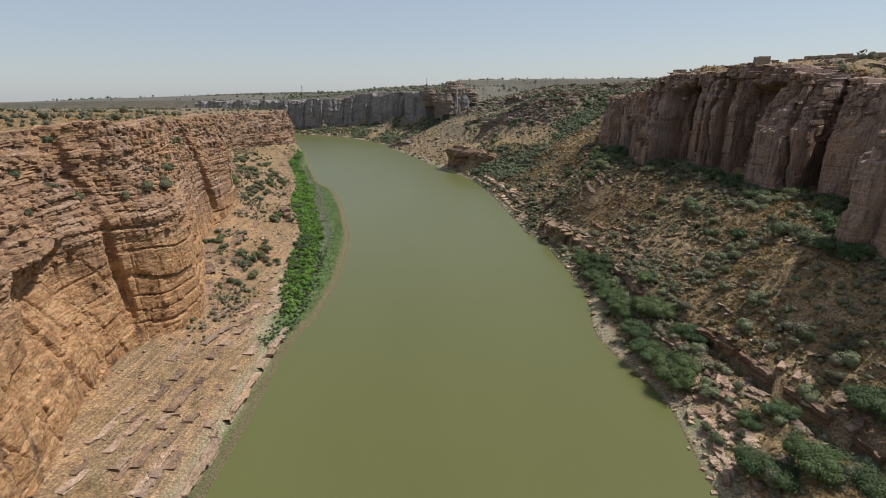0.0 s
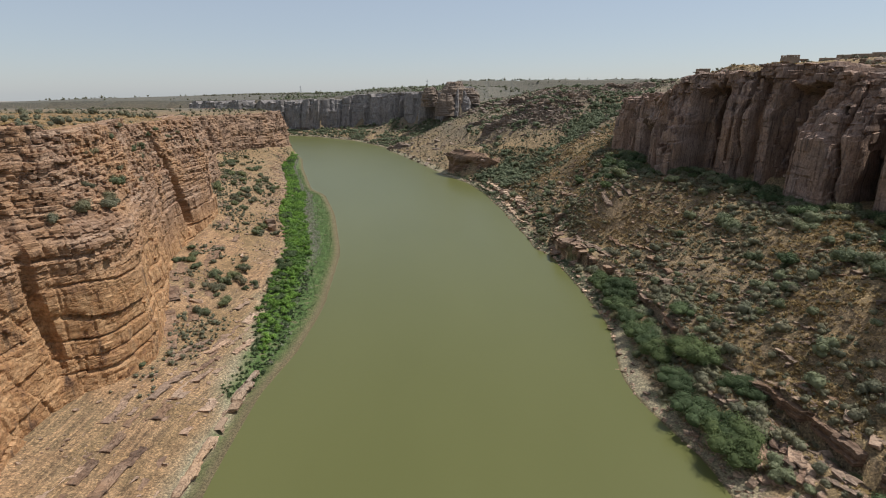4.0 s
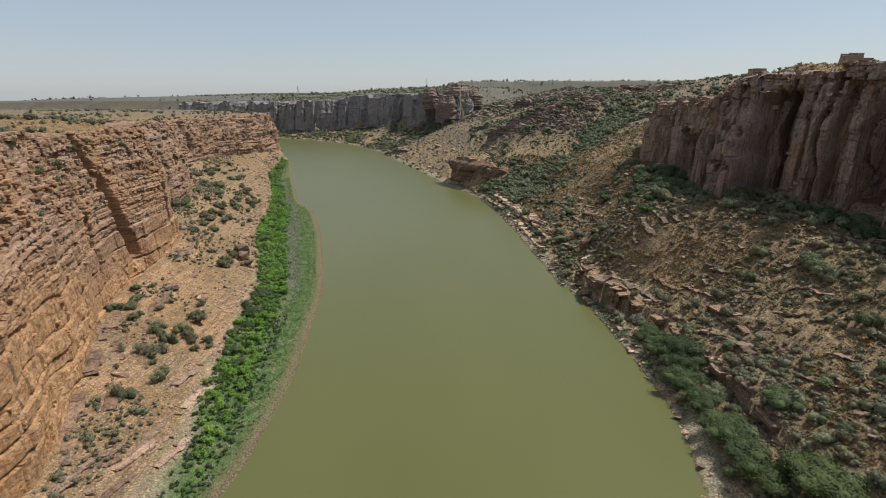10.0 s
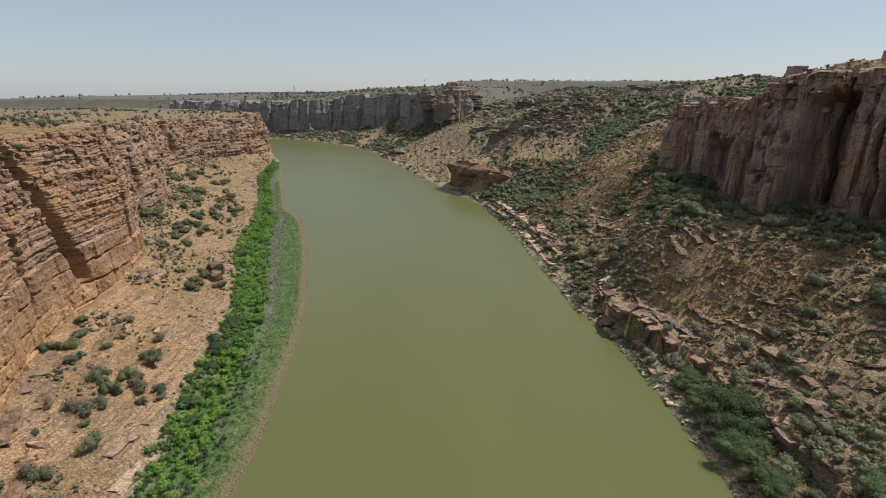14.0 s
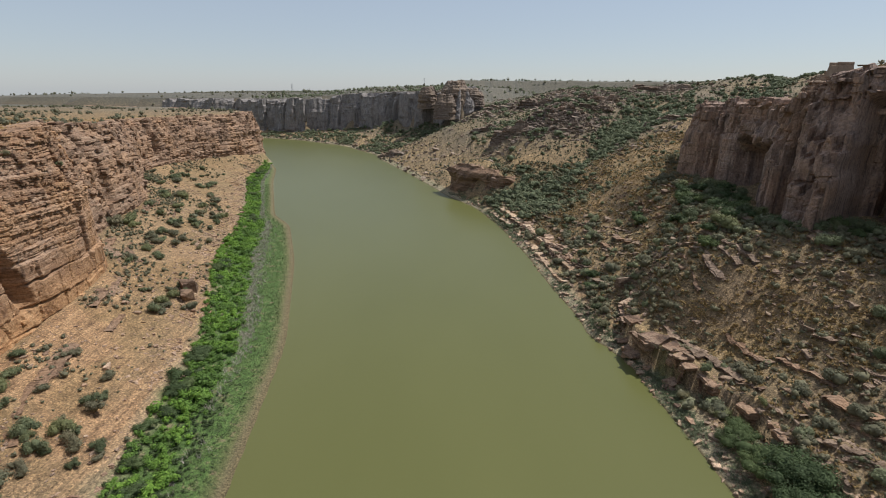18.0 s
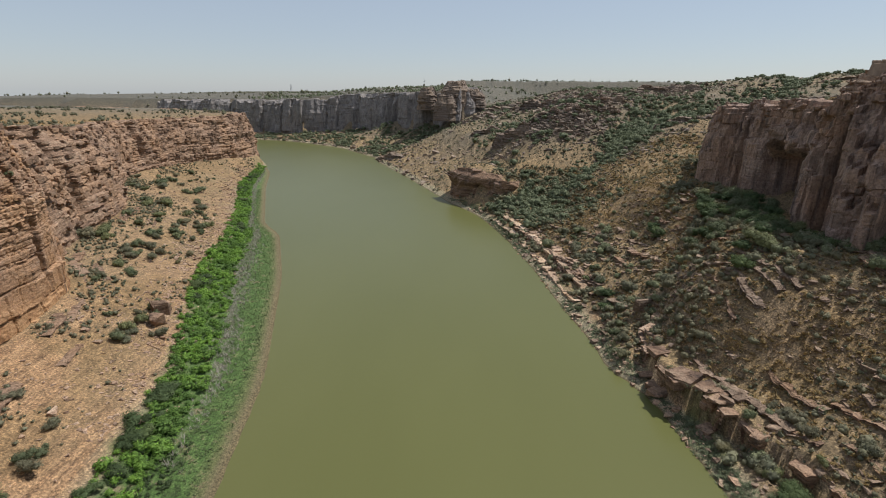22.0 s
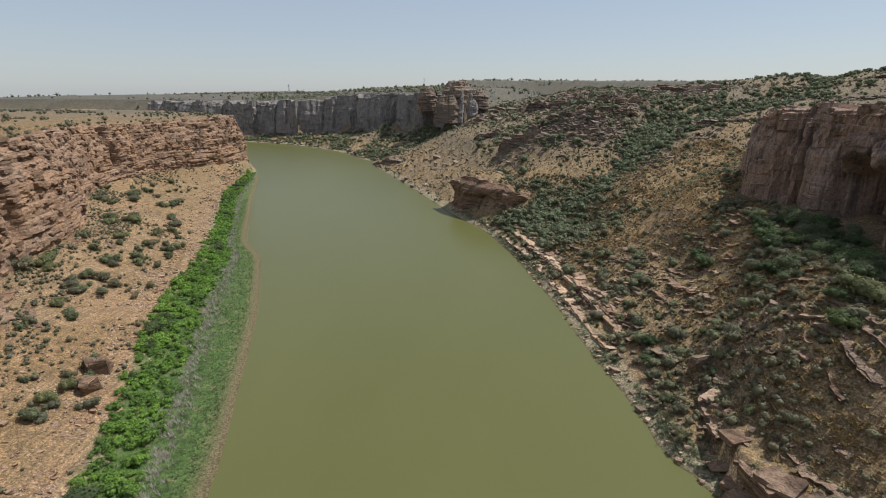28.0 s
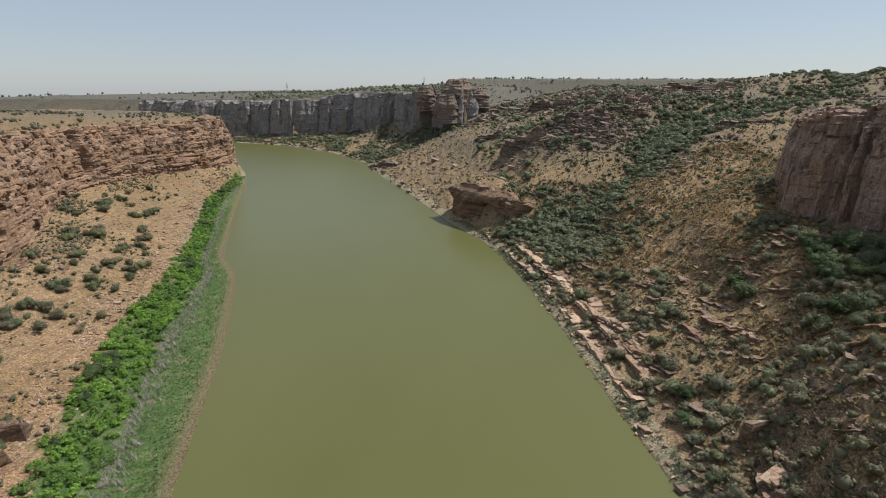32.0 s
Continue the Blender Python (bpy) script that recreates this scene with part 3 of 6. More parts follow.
def build_ground():
    xs = graded(-112, 108, .95, -4700, 4700, 1.06)
    ys = graded(54, 320, .95, -700, 4800, 1.024)
    gx, gy = np.meshgrid(xs, ys)
    z = ground_z(gx, gy)
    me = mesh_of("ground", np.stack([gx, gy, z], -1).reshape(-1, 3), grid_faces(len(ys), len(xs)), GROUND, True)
    dw, de = banks(gx, gy)
    sw, se = inside(PLATEAU_WEST, gx, gy), inside(PLATEAU_EAST, gx, gy)
    n1, n2 = fbm(gx / 18, gy / 18, 60), fbm(gx / 5, gy / 5, 64)
    bank = smooth(-4, 2, dw) * smooth(4, -1, sw) * (gx < 0) + smooth(9, 3, de + 2.5 * n1) * smooth(-3, 0, de)
    bank = bank * (1 - .55 * smooth(225, 310, gy) * (gx < 0))
    lawn = smooth(.5, 2.5, dw) * smooth(3, -2, dw - WEED(gy) + 2 * n2) * smooth(112, 122, gy) * smooth(600, 540, gy) * (gx < 0)
    lawn = np.maximum(lawn, smooth(.2, 1.2, dw) * smooth(4.0, 2.5, dw + n2) * (gy < 125) * (gx < 0) * .9)
    lawn = np.maximum(lawn, .55 * smooth(.5, 1.5, de) * smooth(7, 4, de + 3 * n1) * smooth(.1, .5, n2))
    golden = open_slope(gx, gy) * smooth(-.8, .1, n1) * .85
    dry = smooth(-34 - 26 * smooth(225, 300, gy), -14, sw) * smooth(2, -1, sw) * smooth(-.15, .3, n1) * (dw > WEED(gy)) * .8
    straw = np.maximum(np.maximum(np.maximum(smooth(3, 9, sw), golden), dry), np.maximum(smooth(3, 9, se) * .35, smooth(20, 60, de) * smooth(-.2, .5, n1) * .12)) * smooth(900, 350, np.hypot(gx, gy))
    upland = .62 * smooth(330, 430, gy) * smooth(25, 70, de) * (1 - .75 * open_slope(gx, gy)) * np.clip(.75 + .5 * n1, 0, 1)
    # the fourth channel greys far land by distance, as haze, and the stony uplands
    cover_and_haze = np.stack([np.clip(bank, 0, 1), np.clip(lawn, 0, 1), np.clip(straw, 0, 1), np.maximum(np.maximum(smooth(430, 900, np.hypot(gx, gy)) * .93 * smooth(8, 40, z), smooth(9, 25, inside(PLATEAU_FAR, gx, gy)) * np.clip(.85 + .3 * n1, 0, 1)), upland)], -1)
    att = me.color_attributes.new("cover_and_haze", "FLOAT_COLOR", "POINT")
    att.data.foreach_set("color", cover_and_haze.astype(np.float32).ravel())
    return tagged(new("ground", me), "dry stony gorge banks and straw-coloured plateau", "ground", kind="structure")


build_ground()


def build_water():
    ys = np.concatenate([np.arange(-300, 700, 20), np.arange(700, 1000, 10)])
    rows = np.stack([np.stack([SHORE_WEST(ys) - 9, ys, ys * 0], -1), np.stack([SHORE_EAST(ys) + 9, ys, ys * 0], -1)], 1)
    f = grid_faces(len(ys), 2)
    return tagged(new("water", mesh_of("water", rows.reshape(-1, 3), f, WATER)), "still olive-green silty river water", "river", kind="structure")


build_water()


# ---- cliffs ----
def hashed(a, b, seed):
    h = np.sin(a * 127.1 + b * 311.7 + seed * 74.7) * 43758.5453
    return h - np.floor(h)


def resample(pts, step):
    p = np.array(pts, float)
    for _ in range(2):   # round the corners
        q = np.empty((2 * len(p), 2))
        q[0], q[-1] = p[0], p[-1]
        q[1:-1:2], q[2:-1:2] = .75 * p[:-1] + .25 * p[1:], .25 * p[:-1] + .75 * p[1:]
        p = q
    d = np.concatenate([[0], np.cumsum(np.hypot(*np.diff(p, axis=0).T))])
    s = np.arange(0, d[-1], step)
    return s, np.stack([np.interp(s, d, p[:, 0]), np.interp(s, d, p[:, 1])], -1)


def cliff(name, pts, foot, rim, mat, label, step, rise, seed, shelf=None, batter=.07, beds=(.5, 2.2), bite=.55, pillars=1.6, cracks=(), cap=9.0, river=1, dip=0.0, face=None, jag=0.0, columns=0.0, wide=3.4, terrace=None, facet=0.0, massive=None, butts=None, calm=None):
    """A wall of bedded rock above its foot line. foot, rim: heights by x, y; shelf: how far the upper beds stand back; cracks: (x, y, half width, depth)."""
    rng = np.random.RandomState(seed)
    s, p = resample(pts, step)
    tang = np.gradient(p, axis=0)
    tang /= np.hypot(*tang.T)[:, None]
    out = np.stack([tang[:, 1], -tang[:, 0]], -1) * river
    w = max(int(9 / step), 1)
    ker = np.hanning(2 * w + 1)
    ker /= ker.sum()
    pad = np.pad(out, ((w, w), (0, 0)), mode="edge")
    out = np.stack([np.convolve(pad[:, 0], ker, "valid"), np.convolve(pad[:, 1], ker, "valid")], -1)
    out /= np.hypot(*out.T)[:, None]
    zf, zr = foot(p[:, 0], p[:, 1]), rim(p[:, 0], p[:, 1])
    zr = zr + .9 * fbm(s / 14, s * 0, seed + 3) + .8 * (vnoise(s / 3.5, s * 0, seed + 5) - .5)
    zr = zr + jag * (np.floor(3 * vnoise(s / 11, s * 0, seed + 43)) / 2 - .8)   # towers and gaps
    back = np.zeros_like(s) if shelf is None else shelf(p[:, 0], p[:, 1])
    n = int(np.max(zr - zf + 5) / rise)
    v = np.linspace(0, 1, n)[:, None]
    z = (zf - 5)[None] + v * (zr - zf + 5)[None]
    h = np.clip((z - zf[None]) / (zr - zf)[None], 0, 1)
    ss = np.broadcast_to(s[None], z.shape)
    steps = np.interp(h, (0, .6, .68, .74, .80, .86, .92, 1.0), (0, 0, .35, .42, .68, .74, .95, 1.15))
    if terrace is not None:   # one broad shelf instead of many small steps
        flat = terrace(p[:, 1])[None]
        steps = steps * (1 - flat) + flat * np.interp(h, (0, .60, .64, .72, 1.0), (0, 0, .25, .97, 1.12))
    inward = batter * (z - zf[None]) + back[None] * steps
    # beds and blocks
    thick = rng.uniform(*beds, 400)
    if massive is not None:   # thick beds below a level, thin ones above it
        few = int((massive[0] + 30) * 2 / (massive[1] + massive[2]))
        thick = np.concatenate([rng.uniform(massive[1], massive[2], few), thick])[:400]
        thick[:few] *= (massive[0] + 30) / thick[:few].sum()
    edge = np.cumsum(thick) - 30
    zz = z + 1.1 * fbm(ss / 35, z * 0, seed + 11) + dip * ss + .25 * fbm(ss / 5, z / 5, seed + 13)
    lay = np.clip(np.searchsorted(edge, zz.ravel()).reshape(z.shape), 1, 399)
    hold = smooth(.0, .5, vnoise(ss / 9, lay * 1.7, seed + 17))
    push = (vnoise(ss / 13 + lay * 3.7, lay * 7.31, seed + 15) - .5) * 2.9 * bite
    width = rng.uniform(.9, 3.6, 400)[lay] * (.6 + .5 * thick[lay])
    u = (ss + rng.uniform(0, 50, 400)[lay] + .6 * fbm(ss / 3, z / 3, seed + 19)) / width
    cell = np.floor(u)
    push = push + (hashed(lay, cell, seed) - .5) * bite * 1.0 * hold
    thickly = smooth(2.0, 3.0, thick[lay]) * (1 if massive is not None else .18)
    push = push + thickly * (hashed(lay, cell, seed + 71) - .5) * 1.4 * bite
    gap = np.minimum(u - cell, 1 - (u - cell)) * width
    push = push - bite * 1.0 * smooth(.34, .06, gap) * (hashed(lay, cell, seed + 2) > .55)
    rest = np.minimum(zz - edge[lay - 1], edge[lay] - zz)
    push = push - bite * .8 * smooth(.28, .03, rest) * (hashed(lay, np.floor(ss / 5 + lay * .37), seed + 4) > .3)
    push = push - thickly * (1.3 * smooth(.55, .2, rest) * smooth(.35, .6, vnoise(ss / 13, lay * 2.3, seed + 75)) + .7 * smooth(.45, .15, gap) * (hashed(lay, cell, seed + 73) > .75))
    push = push + .3 * bite * fbm(ss / 4.5, z / 3.5, seed + 21, 3)
    solid = smooth(.05, .6, fbm(ss / 17, z / 9, seed + 51, 3)) * .75   # stretches of massive rock
    push = push * (1 - solid) + solid * .35 * fbm(ss / 4, z / 6, seed + 53, 3)
    if calm is not None:
        quiet = calm(p[:, 1][None], z)
        u, w = (ss + .45 * z + .5 * fbm(ss / 5, z / 5, seed + 92, 2)) / 8.0, (z - .22 * ss) / 5.6
        w = w + .5 * hashed(np.floor(u), 3, seed + 93)
        seam = np.minimum(np.minimum(u - np.floor(u), np.ceil(u) - u) * 8.0, np.minimum(w - np.floor(w), np.ceil(w) - w) * 5.6)
        great = 2.2 * (hashed(np.floor(u), np.floor(w), seed + 94) - .5) + .5 * (u - np.floor(u) - .5) - 1.0 * smooth(.45, .08, seam) * (hashed(np.floor(u), np.floor(w), seed + 95) > .25)
        # further on, long thick beds with rounded edges and deep seams between them
        w = (z + .07 * ss + 1.5 * fbm(ss / 20, z / 26, seed + 96, 3)) / 4.3
        w = w + .30 * np.sin(z / 2.9 + 1.0)
        bed, u = np.floor(w), (ss + .5 * fbm(ss / 4, z / 4, seed + 97, 2)) / 11.0 + .37 * np.floor(w)
        seam = np.minimum(w - bed, 1 - w + bed) * 4.3
        split = np.minimum(u - np.floor(u), np.ceil(u) - u) * 11.0
        long = 1.5 * (hashed(bed, np.floor(ss / 40 + bed * .3), seed + 98) - .5) + .9 * (hashed(bed, np.floor(u), seed + 99) - .5) - 1.7 * smooth(.75, .1, seam) * smooth(.25, .5, vnoise(ss / 12, bed * 2.7, seed + 100)) - .8 * smooth(.4, .1, split) * (hashed(bed, np.floor(u), seed + 101) > .4)
        on = smooth(103, 112, p[:, 1][None])
        great = great * (1 - on) + long * on
        push = push * (1 - quiet) + quiet * (great + .3 * fbm(ss / 3, z / 3, seed + 91, 3))
    if columns:   # tall upright joints
        cu = (ss + 1.3 * fbm(ss / 6, z / 22, seed + 61, 3)) / wide
        col = np.floor(cu + .45 * np.sin(np.floor(cu) * 12.9))
        push = push * .6 + columns * 1.5 * (hashed(col, np.floor(h * 2.2 + .9 * hashed(col, 3, seed)), seed + 7) - .5)
        side = np.abs(cu - np.floor(cu) - .5) * 2
        push = push - columns * .9 * smooth(.82, 1.0, side) * (hashed(np.floor(cu), 5, seed) > .3)
    # pillars, gullies and open cracks
    big = pillars * fbm(ss / 16, z / 70, seed + 23, 3) + .4 * pillars * (np.abs(fbm(ss / 7, z / 40, seed + 27, 2)) - .35)
    push = push + big * smooth(-.05, .15, h)
    if butts is not None:   # great buttresses, each with its own top, and clefts between them
        ends = np.cumsum(rng.uniform(butts[0], butts[1], 200))
        at = ss + 1.1 * fbm(z / 13, ss / 60, seed + 81, 3)
        b = np.searchsorted(ends, at.ravel()).reshape(z.shape)
        level = (hashed(b, 1, seed + 82) - .5) * butts[2]
        top = .40 + .75 * hashed(b, 2, seed + 83) + .10 * np.floor(3 * vnoise(ss / 2.4, b * 3.1, seed + 86)) / 2
        drop = (h > top) * (.5 + 1.5 * hashed(b, 3, seed + 84)) + (h > top + .16) * (.3 + .9 * hashed(b, 4, seed + 84))
        lean = (at - ends[np.clip(b, 0, 199)]) * (hashed(b, 6, seed + 87) - .5) * butts[3]
        push = push + level - drop + lean
        away = np.minimum(np.abs(at - ends[np.clip(b, 0, 199)]), np.abs(at - ends[np.clip(b - 1, 0, 199)]))
        push = push - 3.2 * smooth(1.0, .3, away) * (hashed(b, 5, seed + 85) > .35)
    for cx, cy, half, deep, *lean in cracks:
        k = np.argmin((p[:, 0] - cx) ** 2 + (p[:, 1] - cy) ** 2)
        push = push - deep * np.exp(-((ss - s[k] - (lean[0] * (z - 35) if lean else 0) + .8 * fbm(z / 9, z * 0, seed + 31)) / half) ** 4) * smooth(.05, .3, h) * (1 - .7 * smooth(.86, 1.0, h))
    if face is not None:
        push = push + face(p[:, 0][None], p[:, 1][None], z, h)
    if facet:   # broken in flat faces
        push = push * .35 + .65 * facet * np.round(push / facet)
    push = push + .10 * fbm(ss / .9, z / .9, seed + 37, 2)
    off = push - inward
    if np.hypot(*(p[0] - p[-1])) > 6:   # both ends sink back into the land
        tail = (1 - smooth(0, min(7.0, .2 * s[-1]), np.minimum(s, s[-1] - s)))[None] * h
        off, z = off - 3.5 * tail, z - 2.6 * tail
    px, py = p[:, 0][None] + out[:, 0][None] * off, p[:, 1][None] + out[:, 1][None] * off
    verts = [np.stack([px, py, z], -1)]
    # the top runs back over the plateau and dips under it
    for k, f in enumerate((.06, .2, .4, .65, .85, 1.0)):
        qx, qy = px[-1] - out[:, 0] * cap * f, py[-1] - out[:, 1] * cap * f
        under = ground_z(qx, qy, False)
        under = np.where(under > z[-1] - 6, under - .3 - 1.5 * (k == 5), z[-1] - 1.0 - 1.5 * (k == 5))
        w = (0, .15, .45, .8, 1.0, 1.0)[k]
        qz = (z[-1] + .35 * fbm(qx / 3, qy / 3, seed + 41)) * (1 - w) + under * w + .2 * (k == 0)
        verts.append(np.stack([qx, qy, qz], -1)[None])
    verts = np.concatenate(verts)
    f = grid_faces(verts.shape[0], verts.shape[1])
    if river < 0:
        f = f[:, ::-1]
    ob = tagged(new(name, mesh_of(name, verts.reshape(-1, 3), f, mat)), label, "cliff", kind="structure")
    return ob, verts, out


def cave_west(x, y, z, h):
    """The hollow under the roof beds in the near wall."""
    hollow = np.exp(-(((y - 88) / 11) ** 4)) * smooth(36.5, 34.5, z - .10 * (y - 88)) * smooth(17, 32, z)
    return -4.5 * hollow + 1.8 * smooth(24, 10, z) * smooth(118, 95, y)


# great buttresses of the east cliff: x, y, half width, how far out, top, ragged steps of the top
PILLARS = [(99.5, 235.5, 5.8, 9.0, 55.5), (122.5, 184, 10.5, 6.0, 64.5), (131.5, 160, 9.0, 3.5, 63.0), (104, 111, 9.0, 6.0, 61.0), (112.5, 220.5, 5.6, 3.2, 64.0), (99, 312, 6.0, 2.0, 58.0)]
# deep recesses between them: x, y, half width, depth, top
RECESSES = [(95, 246.5, 2.6, 10.0, 61.0), (106, 228, 4.6, 12.0, 66.0), (117, 214, 1.6, 5.0, 67.0), (123, 202, 5.8, 13.0, 67.0), (130, 172.5, 2.4, 14.0, 74.0), (120, 132, 5.0, 9.0, 66.0), (100, 271, 12.5, 15.0, 48.5), (102, 298, 1.2, 3.0, 58.0)]


def cave_east(x, y, z, h):
    """Buttresses with stepped, broken tops, and the recesses between them."""
    push = 0.0 * (x + z)
    for k, (cx, cy, half, out, top) in enumerate(PILLARS):
        away = np.hypot(x - cx, y - cy) + .5 * fbm(z / 7, (x + y) / 9, 140 + k, 3)
        block = hashed(np.floor((x - y) / 2.3), k, 5)
        block = block + .6 * hashed(np.floor((x - y) / 1.1), k + 9, 6)
        drop = .40 * smooth(.4, -.4, z - top - 2 + 4 * block) + .35 * smooth(.4, -.4, z - top + 3 + 3 * block) + .25 * smooth(.4, -.4, z - top + 9 + 4 * block)
        push = push + out * np.exp(-(away / half) ** 8) * drop * (1 + .05 * (top - z) / 10)
    for k, (cx, cy, half, deep, top) in enumerate(RECESSES):
        away = np.hypot(x - cx, y - cy) + .45 * fbm(z / 6, (x + y) / 8, 160 + k, 3)
        push = push - deep * np.exp(-(away / half) ** 6) * smooth(2.5, -2.5, z - top - 2.5 * fbm(x / 4, y / 4, 170 + k, 2))
    # the rim is broken into square blocks that stand back in steps
    rim = smooth(.66, .78, h + .05 * fbm(x / 9, y / 9, 181))
    cell = np.floor((x - y) / 2.7 + .4 * np.floor(z / 1.9))
    cap = smooth(.84, .93, h + .06 * fbm(x / 7, y / 7, 186))
    push = push + cap * 1.7 * (hashed(cell, np.floor(z / 1.9), 182) - .62) + rim * 3.4 * (hashed(np.floor((x - y) / 5.2 + .3 * fbm(z / 5, x / 9, 187)), np.floor(z / 5.3 + 2 * hashed(np.floor((x - y) / 5.2), 3, 188)), 183) - .62)
    # spalled slabs leave flat scars
    scar = np.floor((x - y) / 4.3 + .35 * np.floor(z / 7.5))
    return push + 1.1 * (hashed(scar, np.floor(z / 7.5 + hashed(scar, 1, 184)), 185) - .5)


CLIFFS = {}
CLIFFS["west"] = cliff("cliff_west", FOOT_WEST[1:19], lambda x, y: foot_west_z(y) - .5, lambda x, y: rim_west(y) + .5, ROCK_WEST,
                       "tall sunlit ochre sandstone cliff in thin broken beds", .36, .30, 5, lambda x, y: shelf_west(y), .04, (.4, 1.7), .75, 1.3,
                       [(-99, 207, 1.9, 7.5, -.28), (-96, 190, 1.2, 2.5), (-103, 240, 1.0, 2.5), (-73, 82, .8, 1.4), (-75, 107, 1.0, 2.2)], face=cave_west, cap=13.0, columns=.35, wide=13.0, facet=.3, massive=(26.0, 4.0, 9.0), calm=lambda y, z: .85 * smooth(34, 30, z + .05 * (y - 88)) * smooth(176, 156, y), terrace=lambda y: .5 * smooth(98, 110, y) * smooth(150, 138, y))
CLIFFS["west_far"] = cliff("cliff_west_far", FOOT_WEST[17:], lambda x, y: foot_west_z(y) - .5, lambda x, y: rim_west(y) + .5, ROCK_PINK,
                           "low reddish bedded cliff along the plateau edge", .9, .7, 6, lambda x, y: shelf_west(y), .12, (.6, 2.4), .9, 2.6,
                           [(-132, 296, 3, 5), (-166, 371, 4, 7), (-192, 440, 3, 5)], cap=13.0, facet=.8)
CLIFFS["east"] = cliff("cliff_east", FOOT_EAST[:-1], lambda x, y: np.minimum(foot_east_z(y), ground_z(x - 2, y, False) + 1) - 1.5, lambda x, y: rim_east(y) + .5, ROCK_EAST,
                       "dark brown sandstone cliff of tall pillars in shade", .45, .45, 7, lambda x, y: 2.2 + 0 * x, .012, (1.6, 7.0), .30, .3,
                       [(101, 302, .8, 2), (112, 221, .6, 2.5), (126, 142, .8, 3), (118, 208, .6, 2)], face=cave_east, jag=2.6, columns=.10, wide=7.5, cap=24.0, butts=(4.5, 13.0, 3.4, .9))
CLIFFS["east_upper"] = cliff("cliff_east_upper", [(134, 288), (124, 280), (114, 272), (110, 261), (112, 252), (118, 244), (127, 234), (137, 222), (143, 208), (146, 194), (147, 180), (153, 168), (155, 152), (150, 138), (140, 126), (134, 112), (136, 90), (142, 50)],
                             lambda x, y: rim_east(y) - 3.5, lambda x, y: np.where(y > 232, 71.5, rim_east(y) + np.interp(y, (100, 160, 185, 215), (3.5, 3.5, .6, -.2))), ROCK_SLOPE, "broken upper beds of brown rock below the fort", .55, .4, 9, None, .25, (.5, 1.6), .8, 2.2, cap=12.0, jag=3.5)
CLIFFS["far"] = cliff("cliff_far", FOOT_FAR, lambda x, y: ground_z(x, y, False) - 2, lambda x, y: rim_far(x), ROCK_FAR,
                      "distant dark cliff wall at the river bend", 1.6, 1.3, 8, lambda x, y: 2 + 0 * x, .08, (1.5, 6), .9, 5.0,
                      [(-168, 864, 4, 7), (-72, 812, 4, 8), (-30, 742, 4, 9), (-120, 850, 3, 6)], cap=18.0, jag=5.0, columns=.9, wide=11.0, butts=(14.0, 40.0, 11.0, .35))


def ring(cx, cy, rx, ry, n=14):
    return [(cx + rx * math.cos(a), cy + ry * math.sin(a)) for a in np.linspace(0, 2 * math.pi, n + 1) + .4]


for cx, cy, rx, ry, low, high, seed in ((14, 690, 17, 17, 56, 78, 301), (2, 672, 13, 11, 42, 64, 302), (34, 700, 15, 18, 56, 70, 303), (-18, 712, 12, 12, 52, 71, 304)):
    hump = cliff("rock_butte", ring(cx, cy, rx, ry), lambda x, y: low + 0 * x, lambda x, y: high + 0 * x, ROCK_UPLAND, "rounded craggy butte at the end of the far cliff", 1.0, .8, seed, lambda x, y: .28 * rx + 0 * x, .10, (.8, 2.6), .9, 2.5, cap=rx * .62, jag=2.0)
    tagged(hump[0], category="rock butte", group="buttes of the far cliff", kind="thing")


